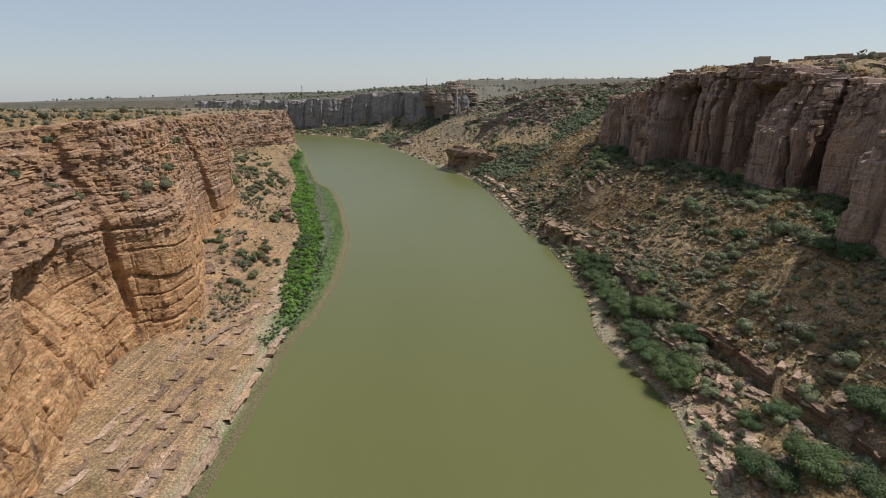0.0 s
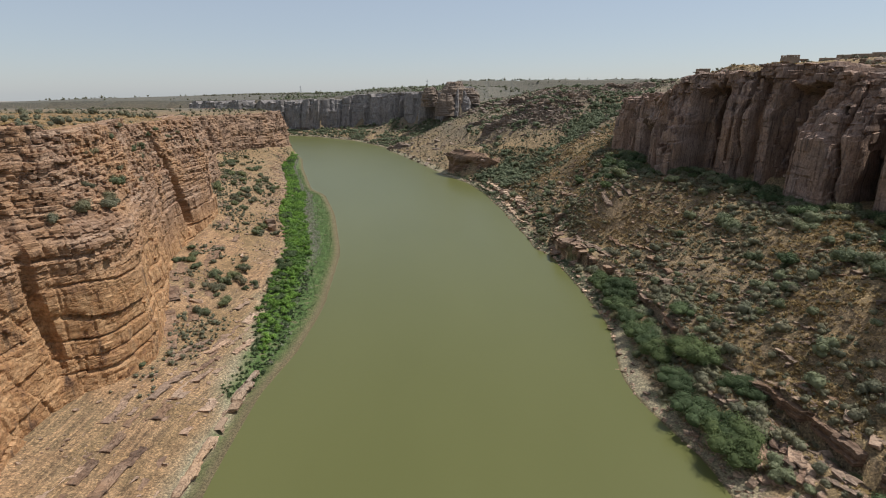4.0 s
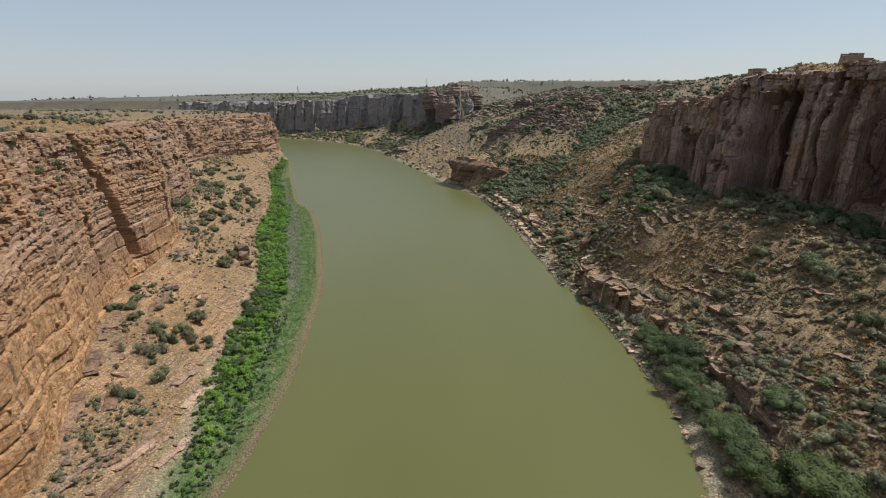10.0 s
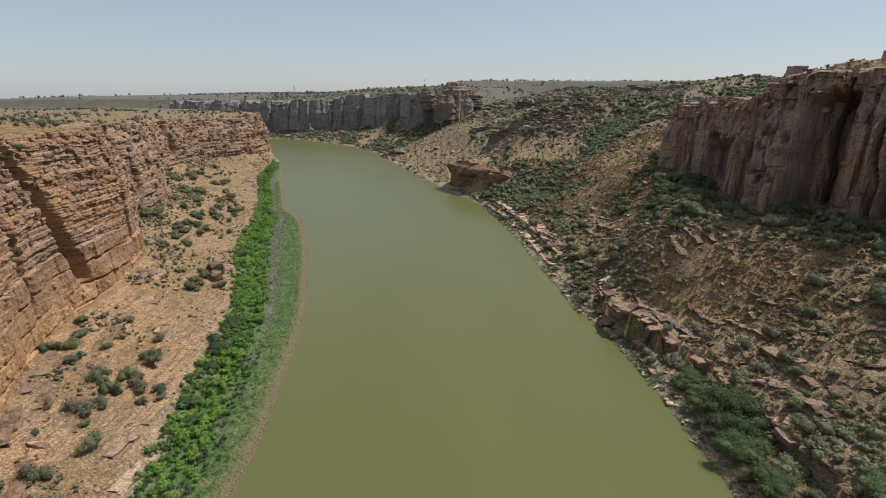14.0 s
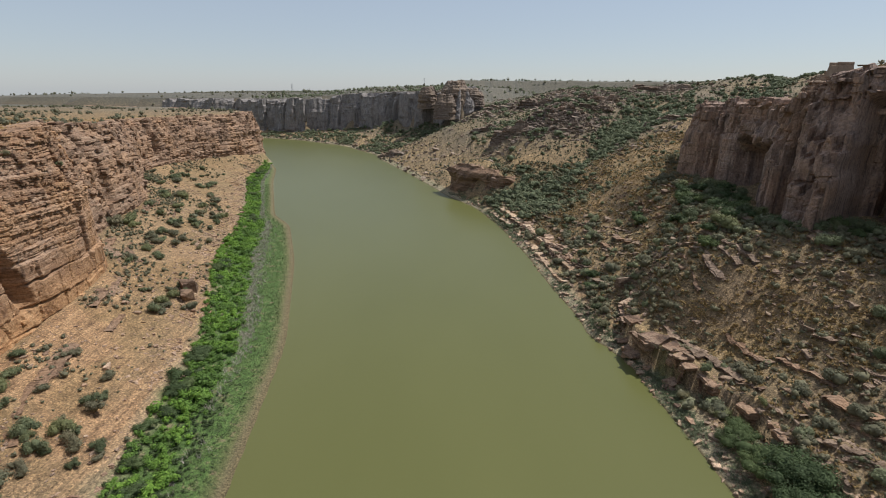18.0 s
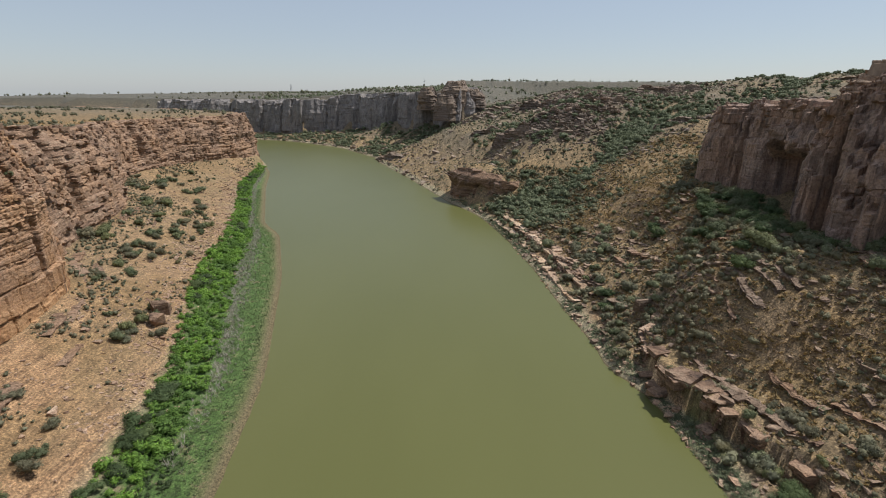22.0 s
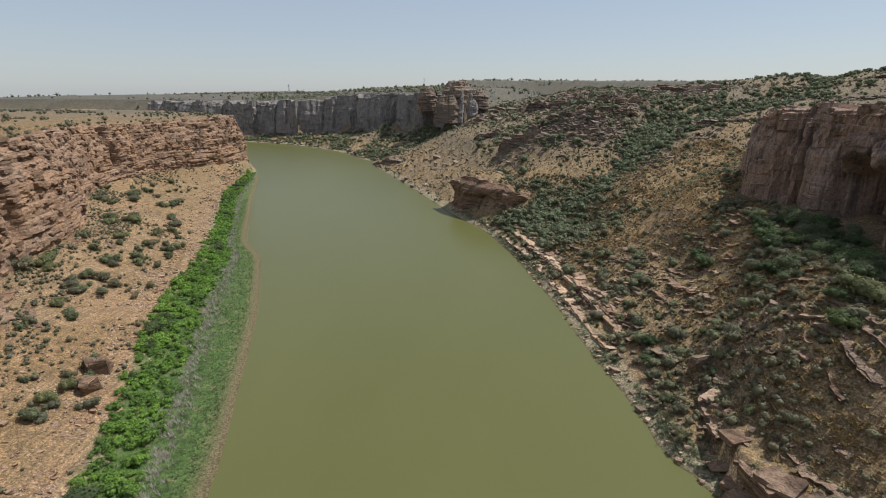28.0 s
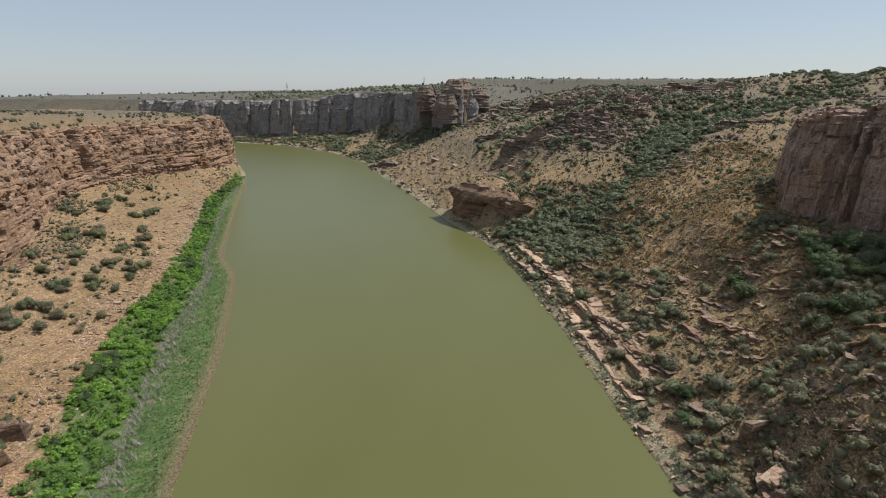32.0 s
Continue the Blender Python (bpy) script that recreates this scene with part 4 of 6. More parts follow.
def course_blocks(which, mat, y0, y1, thick, wide, chance, low, seed, deep=.8, few=.25):
    """Squared blocks that stand proud of the face along its beds, joined in one mesh."""
    ob, verts, out = CLIFFS[which]
    r = np.random.RandomState(seed)
    rows, cols = verts.shape[0] - 6, verts.shape[1]
    step = float(np.median(np.hypot(*np.diff(verts[0, :, :2], axis=0).T)))
    face = verts[:rows]
    places, sizes, turns = [], [], []
    z = face[:, :, 2].min()
    top = face[:, :, 2].max()
    while z < top:
        t = r.uniform(*thick)
        s = r.uniform(0, 3)
        while s < (cols - 2) * step:
            w = r.uniform(*wide) * (.6 + .5 * t)
            j = int((s + w / 2) / step)
            s += w
            if j >= cols - 1:
                break
            zc = z + t / 2 + .8 * (vnoise(np.array([s / 30]), np.array([0.0]), seed)[0] - .5)
            i = int((zc - face[0, j, 2]) / max(face[-1, j, 2] - face[0, j, 2], 1) * (rows - 1))
            if not (0 < i < rows) or not y0 < face[i, j, 1] < y1:
                continue
            h = i / rows
            keep = chance * np.interp(h, (0, low, min(low + .15, 1), 1), (few * .6, few, 1, 1)) * (.25 + 1.3 * vnoise(np.array([s / 11]), np.array([zc / 6]), seed + 1)[0])
            if r.rand() > keep:
                continue
            places.append((face[i, j, 0] + out[j, 0] * r.uniform(-.25, .2), face[i, j, 1] + out[j, 1] * r.uniform(-.25, .2), zc))
            sizes.append((w * .47, deep * r.uniform(.6, 1.3), t * .47))
            turns.append(math.atan2(out[j, 1], out[j, 0]) - 1.5708 + r.uniform(-.12, .12))
        z += t
    forms = []
    for k in range(8):
        q = np.array([(a, b, c) for a in (-1, 1) for b in (-1, 1) for c in (-1, 1)], float)
        cut = [q * (.98, .72, .70) + r.uniform(-.07, .07, (8, 3)), q * (.72, .95, .97) + r.uniform(-.07, .07, (8, 3))]
        bm = bmesh.new()
        for p in np.concatenate(cut):
            bm.verts.new(p)
        bmesh.ops.convex_hull(bm, input=bm.verts[:])
        for v in [v for v in bm.verts if not v.link_faces]:
            bm.verts.remove(v)
        forms.append(arrays(from_bm("block", bm, mat)))
    places, sizes, turns = np.array(places), np.array(sizes), np.array(turns)
    pick = r.randint(0, 8, len(places))
    vs, fs, base = [], [], 0
    for k, (v, f) in enumerate(forms):
        ids = np.nonzero(pick == k)[0]
        q = v[None] * sizes[ids][:, None, :]
        c, sn = np.cos(turns[ids])[:, None], np.sin(turns[ids])[:, None]
        q = np.stack([q[..., 0] * c - q[..., 1] * sn, q[..., 0] * sn + q[..., 1] * c, q[..., 2]], -1) + places[ids][:, None, :]
        vs.append(q.reshape(-1, 3))
        fs.append((f[None] + base + np.arange(len(ids))[:, None, None] * len(v)).reshape(-1, 3))
        base += len(ids) * len(v)
    tagged(part("bed_rubble", mesh_of("bed_rubble", np.concatenate(vs), np.concatenate(fs), mat), ob), kind="stuff")


course_blocks("west", ROCK_WEST, 55, 265, (.4, 1.0), (.8, 3.0), .42, .60, 61, .7, .03)
course_blocks("west_far", ROCK_PINK, 250, 600, (.7, 1.8), (1.4, 4.5), .4, .50, 62, .9)
course_blocks("east", ROCK_EAST, 90, 376, (.5, 1.5), (.9, 2.4), .25, .93, 65, .9, .08)
course_blocks("east_upper", ROCK_SLOPE, 60, 250, (.6, 1.5), (1.2, 3.5), .6, .4, 64, 1.0)

# ---- rock ledges on the east bank ----
LEDGES = [  # outline walked with the river on the right, height over the slope, foot below the slope, label
    ([(32, 367), (35, 352), (37, 337), (39, 322), (42, 304), (45, 287), (46, 272)], 2.4, 1.5, "pale orange rock shelf along the river shore"),
    ([(3, 447), (4, 440), (8, 429), (13, 419), (20, 410), (28, 402), (34, 399), (38, 403), (43, 414)], 13.5, 4.0, "dark undercut rock outcrop above the river"),
    ([(-70, 634), (-60, 614), (-46, 594), (-34, 578)], 7.0, 2.0, "dark layered rock bench at the waterline"),
    ([(33, 500), (38, 486), (46, 474), (57, 470), (66, 476)], 11, 3.0, "craggy brown rock knoll on the hillside"),
    ([(68, 512), (80, 497), (98, 489), (118, 490), (134, 500)], 7.5, 2.0, "broken rock band round a hilltop"),
    ([(60, 640), (78, 618), (98, 604), (122, 596), (150, 600)], 10.0, 2.0, "far dark rock band below the upland"),
    ([(150, 585), (180, 570), (215, 575), (240, 590)], 7.0, 2.0, "far rock band on the upland slope"),
    ([(58, 488), (70, 478), (86, 474), (104, 478)], 9.0, 2.0, "craggy brown rock band on a knoll"),
    ([(96, 508), (112, 503), (130, 508), (142, 520)], 7.0, 2.0, "craggy brown rock band on a knoll"),
    ([(20, 560), (34, 545), (50, 540)], 6.0, 2.0, "low dark rock step on the hillside"),
    ([(90, 570), (112, 556), (136, 556)], 6.0, 2.0, "low dark rock step on the hillside"),
    ([(120, 455), (150, 440), (185, 445)], 4.5, 1.5, "rock band above a wooded gully"),
    ([(230, 470), (262, 455), (300, 462)], 3.0, 1.5, "pale rock band on the upland"),
    ([(262, 520), (300, 505), (350, 515)], 3.0, 1.5, "pale rock band on the upland"),
    ([(150, 232), (158, 214), (170, 200), (186, 192)], 5.0, 2.0, "stepped brown rock on the fort plateau"),
    ([(150, 200), (160, 180), (176, 168), (196, 164)], 5.0, 2.0, "stepped brown rock on the fort plateau"),
    ([(136, 286), (146, 272), (160, 264)], 4.0, 2.0, "stepped brown rock on the fort plateau"),
    ([(160, 400), (190, 385), (230, 390)], 4.0, 2.0, "broken rock band on the upland"),
]


def ledge(line, tall, deep, words, k):
    """A broken edge of bedded rock that comes out of the slope and sinks into it again at both ends."""
    far = line[0][1] > 380
    ends = [np.array(line[0]), np.array(line[-1])]
    span = np.hypot(*(ends[1] - ends[0]))
    fade = lambda x, y: smooth(0, .3 * span, np.minimum(np.hypot(x - ends[0][0], y - ends[0][1]), np.hypot(x - ends[1][0], y - ends[1][1])))
    cap = 7.0 if not far else 9.0
    if "outcrop" in words:
        fade = lambda x, y: 1.0 + 0 * x
    back = tall * 1.5
    if not far:   # a step in the slope: its top runs level into the rise behind
        cap = back + 2.5

    def rim(x, y):
        if "outcrop" in words:
            return 20.3 - 4.0 * smooth(8, 3, x) - 3.0 * smooth(27, 37, x)
        low, noise = ground_z(x - .3, y, False), vnoise(x / 4 + k, y / 4, 61)
        if far:
            return ground_z(x + 1.5, y, False) - 1.0 + (tall + .4) * fade(x, y) * (.55 + .6 * noise)
        return low - .8 + (ground_z(x + back, y, False) + 1.1 - low) * fade(x, y) * (.72 + .42 * noise)

    def hollow(x, y, z, h):
        """The low cave below a bulging roof, and a rounded brow."""
        cave = np.exp(-(np.hypot(x - 19.5, y - 410.5) / 4.6) ** 4) * smooth(14.5, 12, z + .12 * (x - 19) ** 2)
        return 1.8 * smooth(9, 15, z) * smooth(19.5, 17, z) - 5.5 * cave - 1.6 * smooth(17.5, 20.5, z) + 1.3 * fbm(x / 6, y / 6 + z / 5, 201, 3)

    ob, verts, out = cliff("rock_ledge", line, lambda x, y: ground_z(x, y, False) - deep + 2.5, rim, ROCK_PINK if "outcrop" in words else ROCK_UPLAND if far else ROCK_BANK if "p" == words[0] or "pinkish" in words else ROCK_SLOPE, words,
                           .6 if far else .36, .5 if far else .25, 100 + k, None, .12, (2.5, 6.0) if "outcrop" in words else (.3, 1.0), .6 if not far else .4 if "outcrop" in words else 1.0, 1.8 if not far else 2.6, (), cap, dip=.05, jag=.9 if not far else .3 if "outcrop" in words else 2.0, face=hollow if "outcrop" in words else None)
    tagged(ob, category="rock ledge", group="ledges on the east bank", kind="thing")
    LEDGE_MADE.append((ob, verts, out, far))


LEDGE_MADE = []
for k, row in enumerate(LEDGES):
    ledge(*row, k)


def bedded_edge(name, line, top, drop, words, seed, mat, beds=(.22, .6), jut=.9, back=4.0, step=.28, group="ledges on the east bank"):
    """Thin beds that end in a broken, overhanging lip above a hollow face. line: (x, y) of the lip, walked with the river on the right; top, drop: heights by x, y."""
    r = np.random.RandomState(seed)
    s, p = resample(line, step)
    tang = np.gradient(p, axis=0)
    tang /= np.hypot(*tang.T)[:, None]
    out = np.stack([tang[:, 1], -tang[:, 0]], -1)
    for _ in range(14):
        out[1:-1] = (out[:-2] + out[1:-1] + out[2:]) / 3
    out /= np.hypot(*out.T)[:, None]
    ends = smooth(0, 2.5, np.minimum(s, s[-1] - s))
    cut = np.cumsum(r.uniform(1.2, 5.5, 400))
    block = np.searchsorted(cut, s + .5 * fbm(s / 2, s * 0, seed + 1, 2))
    shift = (hashed(block, 1, seed) - .5) * jut * 1.7 + .6 * jut * fbm(s / 9, s * 0, seed + 2, 3) - 1.9 * jut * (hashed(block, 4, seed) > .8)
    lift = (hashed(block, 2, seed) - .5) * .34 * np.sqrt(drop(p[:, 0], p[:, 1]) + .2)
    zt = top(p[:, 0], p[:, 1]) + lift + .1 * fbm(s / 2, s * 0, seed + 3, 2)
    zd = np.maximum(drop(p[:, 0], p[:, 1]) * ends, .12)
    rough = .12 * np.sqrt(zd)
    rows = [(np.full_like(s, -back), zt - .7)]
    for f in (.8, .62, .46, .32, .2, .1, .04):
        rows.append((-back * f + shift * (1 - f) + .25 * fbm(s / 1.3, s * 0 + f * 9, seed + 8, 2), zt + rough * (hashed(np.floor(s / 1.9 + 5 * f), np.floor(f * 11), seed + 9) - .35) - .5 * smooth(.55, .8, f)))
    z, n = zt * 1.0, 0
    while True:
        share = np.clip((zt - z) / zd, 0, 2)
        if share.min() > 1.35 or n > 40:
            break
        thick = r.uniform(*beds) * np.clip(zd / 2, .35, 1.3)
        hollow = np.interp(share, (0, .30, .45, .75, 1.0, 1.4), (0, .1, -1.3, -1.6, -.9, .2)) * np.clip(zd / 2.6, .15, 1.3) * jut * (.55 + .9 * vnoise(s / 7, s * 0 + 3, seed + 4))
        edge = shift + hollow + (r.rand() - .5) * .5 * jut + .55 * jut * (hashed(np.searchsorted(np.cumsum(r.uniform(.7, 3.2, 600)), s), n, seed + 5) - .5) + .10 * fbm(s / .8, s * 0 + n, seed + 6, 2)
        rows.append((edge, z + .03 * fbm(s / 1.5, s * 0 + n, seed + 7, 2)))
        z = z - thick
        rows.append((edge - .05, z + .04))
        n += 1
    v = np.stack([np.stack([p[:, 0] + out[:, 0] * o, p[:, 1] + out[:, 1] * o, q], -1) for o, q in rows[::-1]])
    ob = new(name, mesh_of(name, v.reshape(-1, 3), grid_faces(*v.shape[:2]), mat))
    return tagged(ob, words, "rock ledge", group, "thing"), p, out, zt


SCARPS = []
for lo, hi, mat, words in ((60, 113, ROCK_PINK, "overhanging ledge of tilted pinkish-brown beds"), (113.5, 136, ROCK_SLOPE, "low broken ledge behind shore trees"), (136.5, 199, ROCK_PINK, "long overhung ledge of thin brown beds behind trees"),
                           (199.5, 225, ROCK_PINK, "blocky pinkish rock shelf above dark water"), (225.5, 246, ROCK_BANK, "flat pale rock shelf sinking into scrub")):
    ys = np.arange(hi, lo, -2.0)
    SCARPS.append(bedded_edge("rock_ledge", [(float(SCARP_X(v)), v) for v in ys], lambda x, y: scarp_top(y) + .15, lambda x, y: scarp_drop(y), words, int(lo) + 500, mat, (.5, 1.3) if 190 < lo < 210 else (.22, .6), jut=1.25, back=6.0))
for off, high, back, words in ((3.0, 2.1, 5.0, "pale cream rock shelf along the waterline"), (7.6, 4.6, 4.5, "pale orange rock step above the shore shelf")):
    for hi, lo in ((374, 338), (336, 300), (298, 262)):
        SCARPS.append(bedded_edge("rock_ledge", [(float(SHORE_EAST(v)) + off, v) for v in np.arange(hi, lo, -3.0)], lambda x, y: high + .25 * fbm(y / 8, y * 0, 31), lambda x, y: 1.7 + 0 * x, words, int(hi) + int(off), ROCK_PALE, (.35, .8), .5, back, .3))
strike = np.random.RandomState(33)
count = 0
while count < 190:
    y = strike.uniform(66, 372)
    x = float(SHORE_EAST(y)) + strike.uniform(9, 60)
    long, lean = strike.uniform(4, 15), strike.uniform(.10, .42)
    line = [(x + lean * d, y - d) for d in np.linspace(0, long, 8)]
    px, py = np.array([q[0] for q in line]), np.array([q[1] for q in line])
    if max(inside(PLATEAU_EAST, px, py)) > -9 or np.min(np.abs(px - SCARP_X(py)) + 99 * (py > 250)) < 3.0 or open_slope(px, py).mean() > .6:
        continue
    tall = strike.uniform(.45, 1.4) * (1.35 if 185 < y < 320 else 1.0)
    bedded_edge("rock_ledge", line, lambda x, y: ground_z(x, y) + tall * .55, lambda x, y: tall + 0 * x, "thin tilted ledge of pale brown bedded rock", 700 + count, ROCK_SLOPE if count % 3 else ROCK_PINK, (.14, .34), .9, 1.6 + 1.4 * tall, .34)
    count += 1
# tilted beds that come out of the west bank below the cliff
count = 0
foot_x = lambda y: float(np.interp(y, [q[1] for q in FOOT_WEST], [q[0] for q in FOOT_WEST]))
while count < 30:
    y = strike.uniform(128, 345)
    off = strike.uniform(2.0, 15.0)
    long = strike.uniform(6, 20)
    line = [(foot_x(y + d) + off - .12 * d, y + d) for d in np.linspace(0, long, 8)]
    px, py = np.array([q[0] for q in line]), np.array([q[1] for q in line])
    if max(inside(PLATEAU_WEST, px, py)) > -1.5 or min(banks(px, py)[0] - WEED(py)) < 5:
        continue
    tall = strike.uniform(.5, 2.2) * (1.2 - .05 * off)
    bedded_edge("rock_ledge", line, lambda x, y: ground_z(x, y) + tall * .6, lambda x, y: tall + 0 * x, "tilted reddish rock beds at the foot of the cliff", 900 + count, ROCK_PINK, (.16, .4), .7, 2.5 + 1.6 * tall, .34, "ledges of the west bank")
    count += 1

# low worn beds and a pale lip along the near west shore
for lo, hi in ((62, 84), (85, 104), (105, 128)):
    bedded_edge("rock_ledge", [(float(SHORE_WEST(v)) - 2.6, v) for v in np.arange(lo, hi, 2.0)], lambda x, y: 1.5 + .2 * fbm(y / 7, y * 0, 35), lambda x, y: 1.3 + 0 * x, "pale worn rock lip at the waterline", 1000 + lo, ROCK_PALE, (.25, .5), .7, 3.0, .3, "ledges of the west bank")
count = 0
while count < 34:
    y = strike.uniform(60, 160)
    off = strike.uniform(5, 24)
    long = strike.uniform(6, 22)
    line = [(float(SHORE_WEST(y + d)) - off + .08 * d, y + d) for d in np.linspace(0, long, 8)]
    px, py = np.array([q[0] for q in line]), np.array([q[1] for q in line])
    if max(inside(PLATEAU_WEST, px, py)) > -2 or min(banks(px, py)[0] - WEED(py)) < .5:
        continue
    tall = strike.uniform(.25, .75)
    bedded_edge("rock_ledge", line, lambda x, y: ground_z(x, y) + tall * .55, lambda x, y: tall + 0 * x, "low worn bed of pinkish rock in the bank", 1100 + count, ROCK_BANK if count % 3 else ROCK_PINK, (.10, .25), .8, 1.5 + 2 * tall, .3, "ledges of the west bank")
    count += 1

# ---- loose rock ----
def rock_mesh(name, seed, mat, flat=.6, boxy=.55, points=15):
    rng = np.random.RandomState(seed)
    bm = bmesh.new()
    for _ in range(points):
        p = rng.uniform(-1, 1, 3)
        p = np.sign(p) * np.abs(p) ** boxy * (.75 + .25 * rng.rand())
        bm.verts.new((p[0] * (.8 + .4 * rng.rand()), p[1] * .7, p[2] * flat))
    bmesh.ops.convex_hull(bm, input=bm.verts[:])
    for v in [v for v in bm.verts if not v.link_faces]:
        bm.verts.remove(v)
    return from_bm(name, bm, mat)


ROCKS = [rock_mesh("boulder", 300 + k, ROCK_SLOPE, (.62, .8, .38, .5, .3)[k % 5]) for k in range(10)]
BANK_ROCKS = [rock_mesh("boulder", 330 + k, ROCK_BANK, (.62, .75, .4, .5)[k % 4]) for k in range(8)]
ROCK_FORMS = [arrays(rock_mesh("stone", 440 + k, ROCK_SLOPE, .6, .5, 9)) for k in range(8)]
BANK_FORMS = [arrays(rock_mesh("stone", 460 + k, ROCK_BANK, .55, .5, 9)) for k in range(8)]
rng = np.random.RandomState(77)


def put(me, name, x, y, size, label, group, sink=.3, stretch=(1, 1, 1), turn=None, category="boulder"):
    ob = new(name, me)
    z = float(ground_z(np.array([x]), np.array([y]))[0])
    ob.location = (x, y, z + size * (.35 - sink))
    ob.rotation_euler = (rng.uniform(-.2, .2), rng.uniform(-.2, .2), rng.uniform(0, 6.28) if turn is None else turn)
    ob.scale = (size * stretch[0], size * stretch[1], size * stretch[2])
    return tagged(ob, label, category, group, "thing")


PINK_ROCKS = [rock_mesh("boulder", 350 + k, ROCK_PINK, (.75, .9)[k % 2]) for k in range(4)]
put(PINK_ROCKS[0], "boulder", -79.5, 244, 3.6, "large split reddish boulder on the stony bank", "boulders of the west bank", .05, (1, .9, .95), 1.2)
put(PINK_ROCKS[1], "boulder", -82.5, 250.5, 3.4, "large split reddish boulder on the stony bank", "boulders of the west bank", .05, (.9, .8, 1.25), .6)
put(BANK_ROCKS[2], "boulder", -55.5, 122.5, 1.2, "dark red-brown boulder alone on the stony bank", "boulders of the west bank", .1)
put(BANK_ROCKS[1], "boulder", -74, 158, 1.9, "dark tilted boulder beside dry shrubs", "boulders of the west bank", .2, (1.3, .6, .7))
put(BANK_ROCKS[5], "boulder", -78, 203, 1.3, "pale boulder on the stony bank", "boulders of the west bank", .2)
put(BANK_ROCKS[6], "boulder", -91, 232, 1.5, "pale cracked boulder in dry grass", "boulders of the west bank", .2)
put(ROCKS[6], "boulder", 53.5, 247, 2.3, "square pale boulder standing among shrubs", "boulders of the east bank", -.2, (1, .9, 1.2))

# boulders along the foot of the east bank
count = 0
while count < 130:
    y = rng.uniform(60, 330)
    de = rng.gamma(1.5, 4.0) + .6
    x = float(SHORE_EAST(y)) + de
    if de > 42 or (y > 130 and de < 5 and rng.rand() < .7):
        continue
    near = de < 7
    put(ROCKS[rng.randint(10)], "boulder", x, y, rng.uniform(.6, 1.3) * (1.5 if rng.rand() < .2 else 1), "grey-pink angular boulder at the water's edge" if near else "brown angular boulder on the scrubby slope", "boulders of the east bank", .25)
    count += 1
count = 0
while count < 70:
    y = rng.uniform(70, 330)
    x = float(SHORE_WEST(y)) - rng.uniform(float(WEED(y)) + 1, float(WEED(y)) + 34)
    if inside(PLATEAU_WEST, np.array([x]), np.array([y]))[0] > -3:
        continue
    put(BANK_ROCKS[rng.randint(8)], "boulder", x, y, rng.uniform(.35, .8), "small reddish boulder on the stony bank", "boulders of the west bank", .2)
    count += 1

# slabs that break out of the slope along the dip of its beds
SLABS = [rock_mesh("rock_slab", 360 + k, ROCK_SLOPE, .16, .35) for k in range(6)]
SLAB_FORMS = [arrays(rock_mesh("stone", 480 + k, ROCK_SLOPE, .2, .4, 10)) for k in range(6)]
count = 0
while count < 110:
    y = rng.uniform(62, 345)
    de = rng.uniform(4, 55)
    x = float(SHORE_EAST(y)) + de
    if fbm(np.array([x / 26]), np.array([y / 26]), 44)[0] < -.15 and rng.rand() < .8:
        continue
    if inside(PLATEAU_EAST, np.array([x]), np.array([y]))[0] > -4:
        continue
    put(SLABS[rng.randint(6)], "rock_slab", x, y, rng.uniform(.8, 1.8), "flat tilted slab of pinkish brown rock", "slabs on the east slope", .25, (.75, 1.5, 1.3), .25 + rng.uniform(-.25, .25), "rock slab")
    count += 1


def spots(n, box, keep, seed):
    """n places in a box (x0, x1, y0, y1), kept by a chance that depends on the place."""
    r = np.random.RandomState(seed)
    xs, ys = [], []
    got = 0
    while got < n:
        x, y = r.uniform(box[0], box[1], 6 * n), r.uniform(box[2], box[3], 6 * n)
        ok = r.rand(6 * n) < keep(x, y)
        xs.append(x[ok])
        ys.append(y[ok])
        got += ok.sum()
    x, y = np.concatenate(xs)[:n], np.concatenate(ys)[:n]
    return x, y, ground_z(x, y), r


def on_east(x, y):
    _, de = banks(x, y)
    se = inside(PLATEAU_EAST, x, y)
    shelf = (y > 197) & (y < 227) & (np.abs(x - SCARP_X(y) - 2) < 3.6)   # bare rock
    return (de > 1.5) & ~shelf & ((se < -2) | (se > 9) | (y > 385)) & (inside(PLATEAU_FAR, x, y) < -3)


x, y, z, r = spots(9000, (20, 125, 58, 420), lambda x, y: on_east(x, y) * np.clip(.25 + 1.1 * fbm(x / 20, y / 20, 71), .05, 1) * np.interp(y, (58, 250, 420), (1, .8, .4)), 401)
tagged(strew("loose_stones", ROCK_FORMS + SLAB_FORMS, x, y, z, r.gamma(1.8, .20, len(x)) + .12, ROCK_SLOPE, r, 1, .5), "brown stones strewn over the scrubby slope", "stones", kind="stuff")
x, y, z, r = spots(5000, (-190, -40, 55, 520), lambda x, y: ((banks(x, y)[0] > WEED(y) + .5) & (inside(PLATEAU_WEST, x, y) < -1)) * np.clip(.45 + .9 * fbm(x / 16, y / 16, 73), .06, 1), 402)
tagged(strew("loose_stones", BANK_FORMS, x, y, z, r.gamma(1.6, .14, len(x)) + .10, ROCK_BANK, r, 1, .5), "pale reddish stones strewn over the bank", "stones", kind="stuff")
x, y, z, r = spots(4500, (-200, -50, 200, 540), lambda x, y: np.exp(-((banks(x, y)[0] - WEED(y) - 5) / 5.5) ** 2) * (inside(PLATEAU_WEST, x, y) < -1) * np.clip(.5 + .8 * fbm(x / 12, y / 12, 76), .05, 1), 408)
tagged(strew("loose_stones", BANK_FORMS, x, y, z, r.gamma(1.6, .17, len(x)) + .14, ROCK_BANK, r, 1, .5), "pale orange rubble beside the weed bed", "stones", kind="stuff")
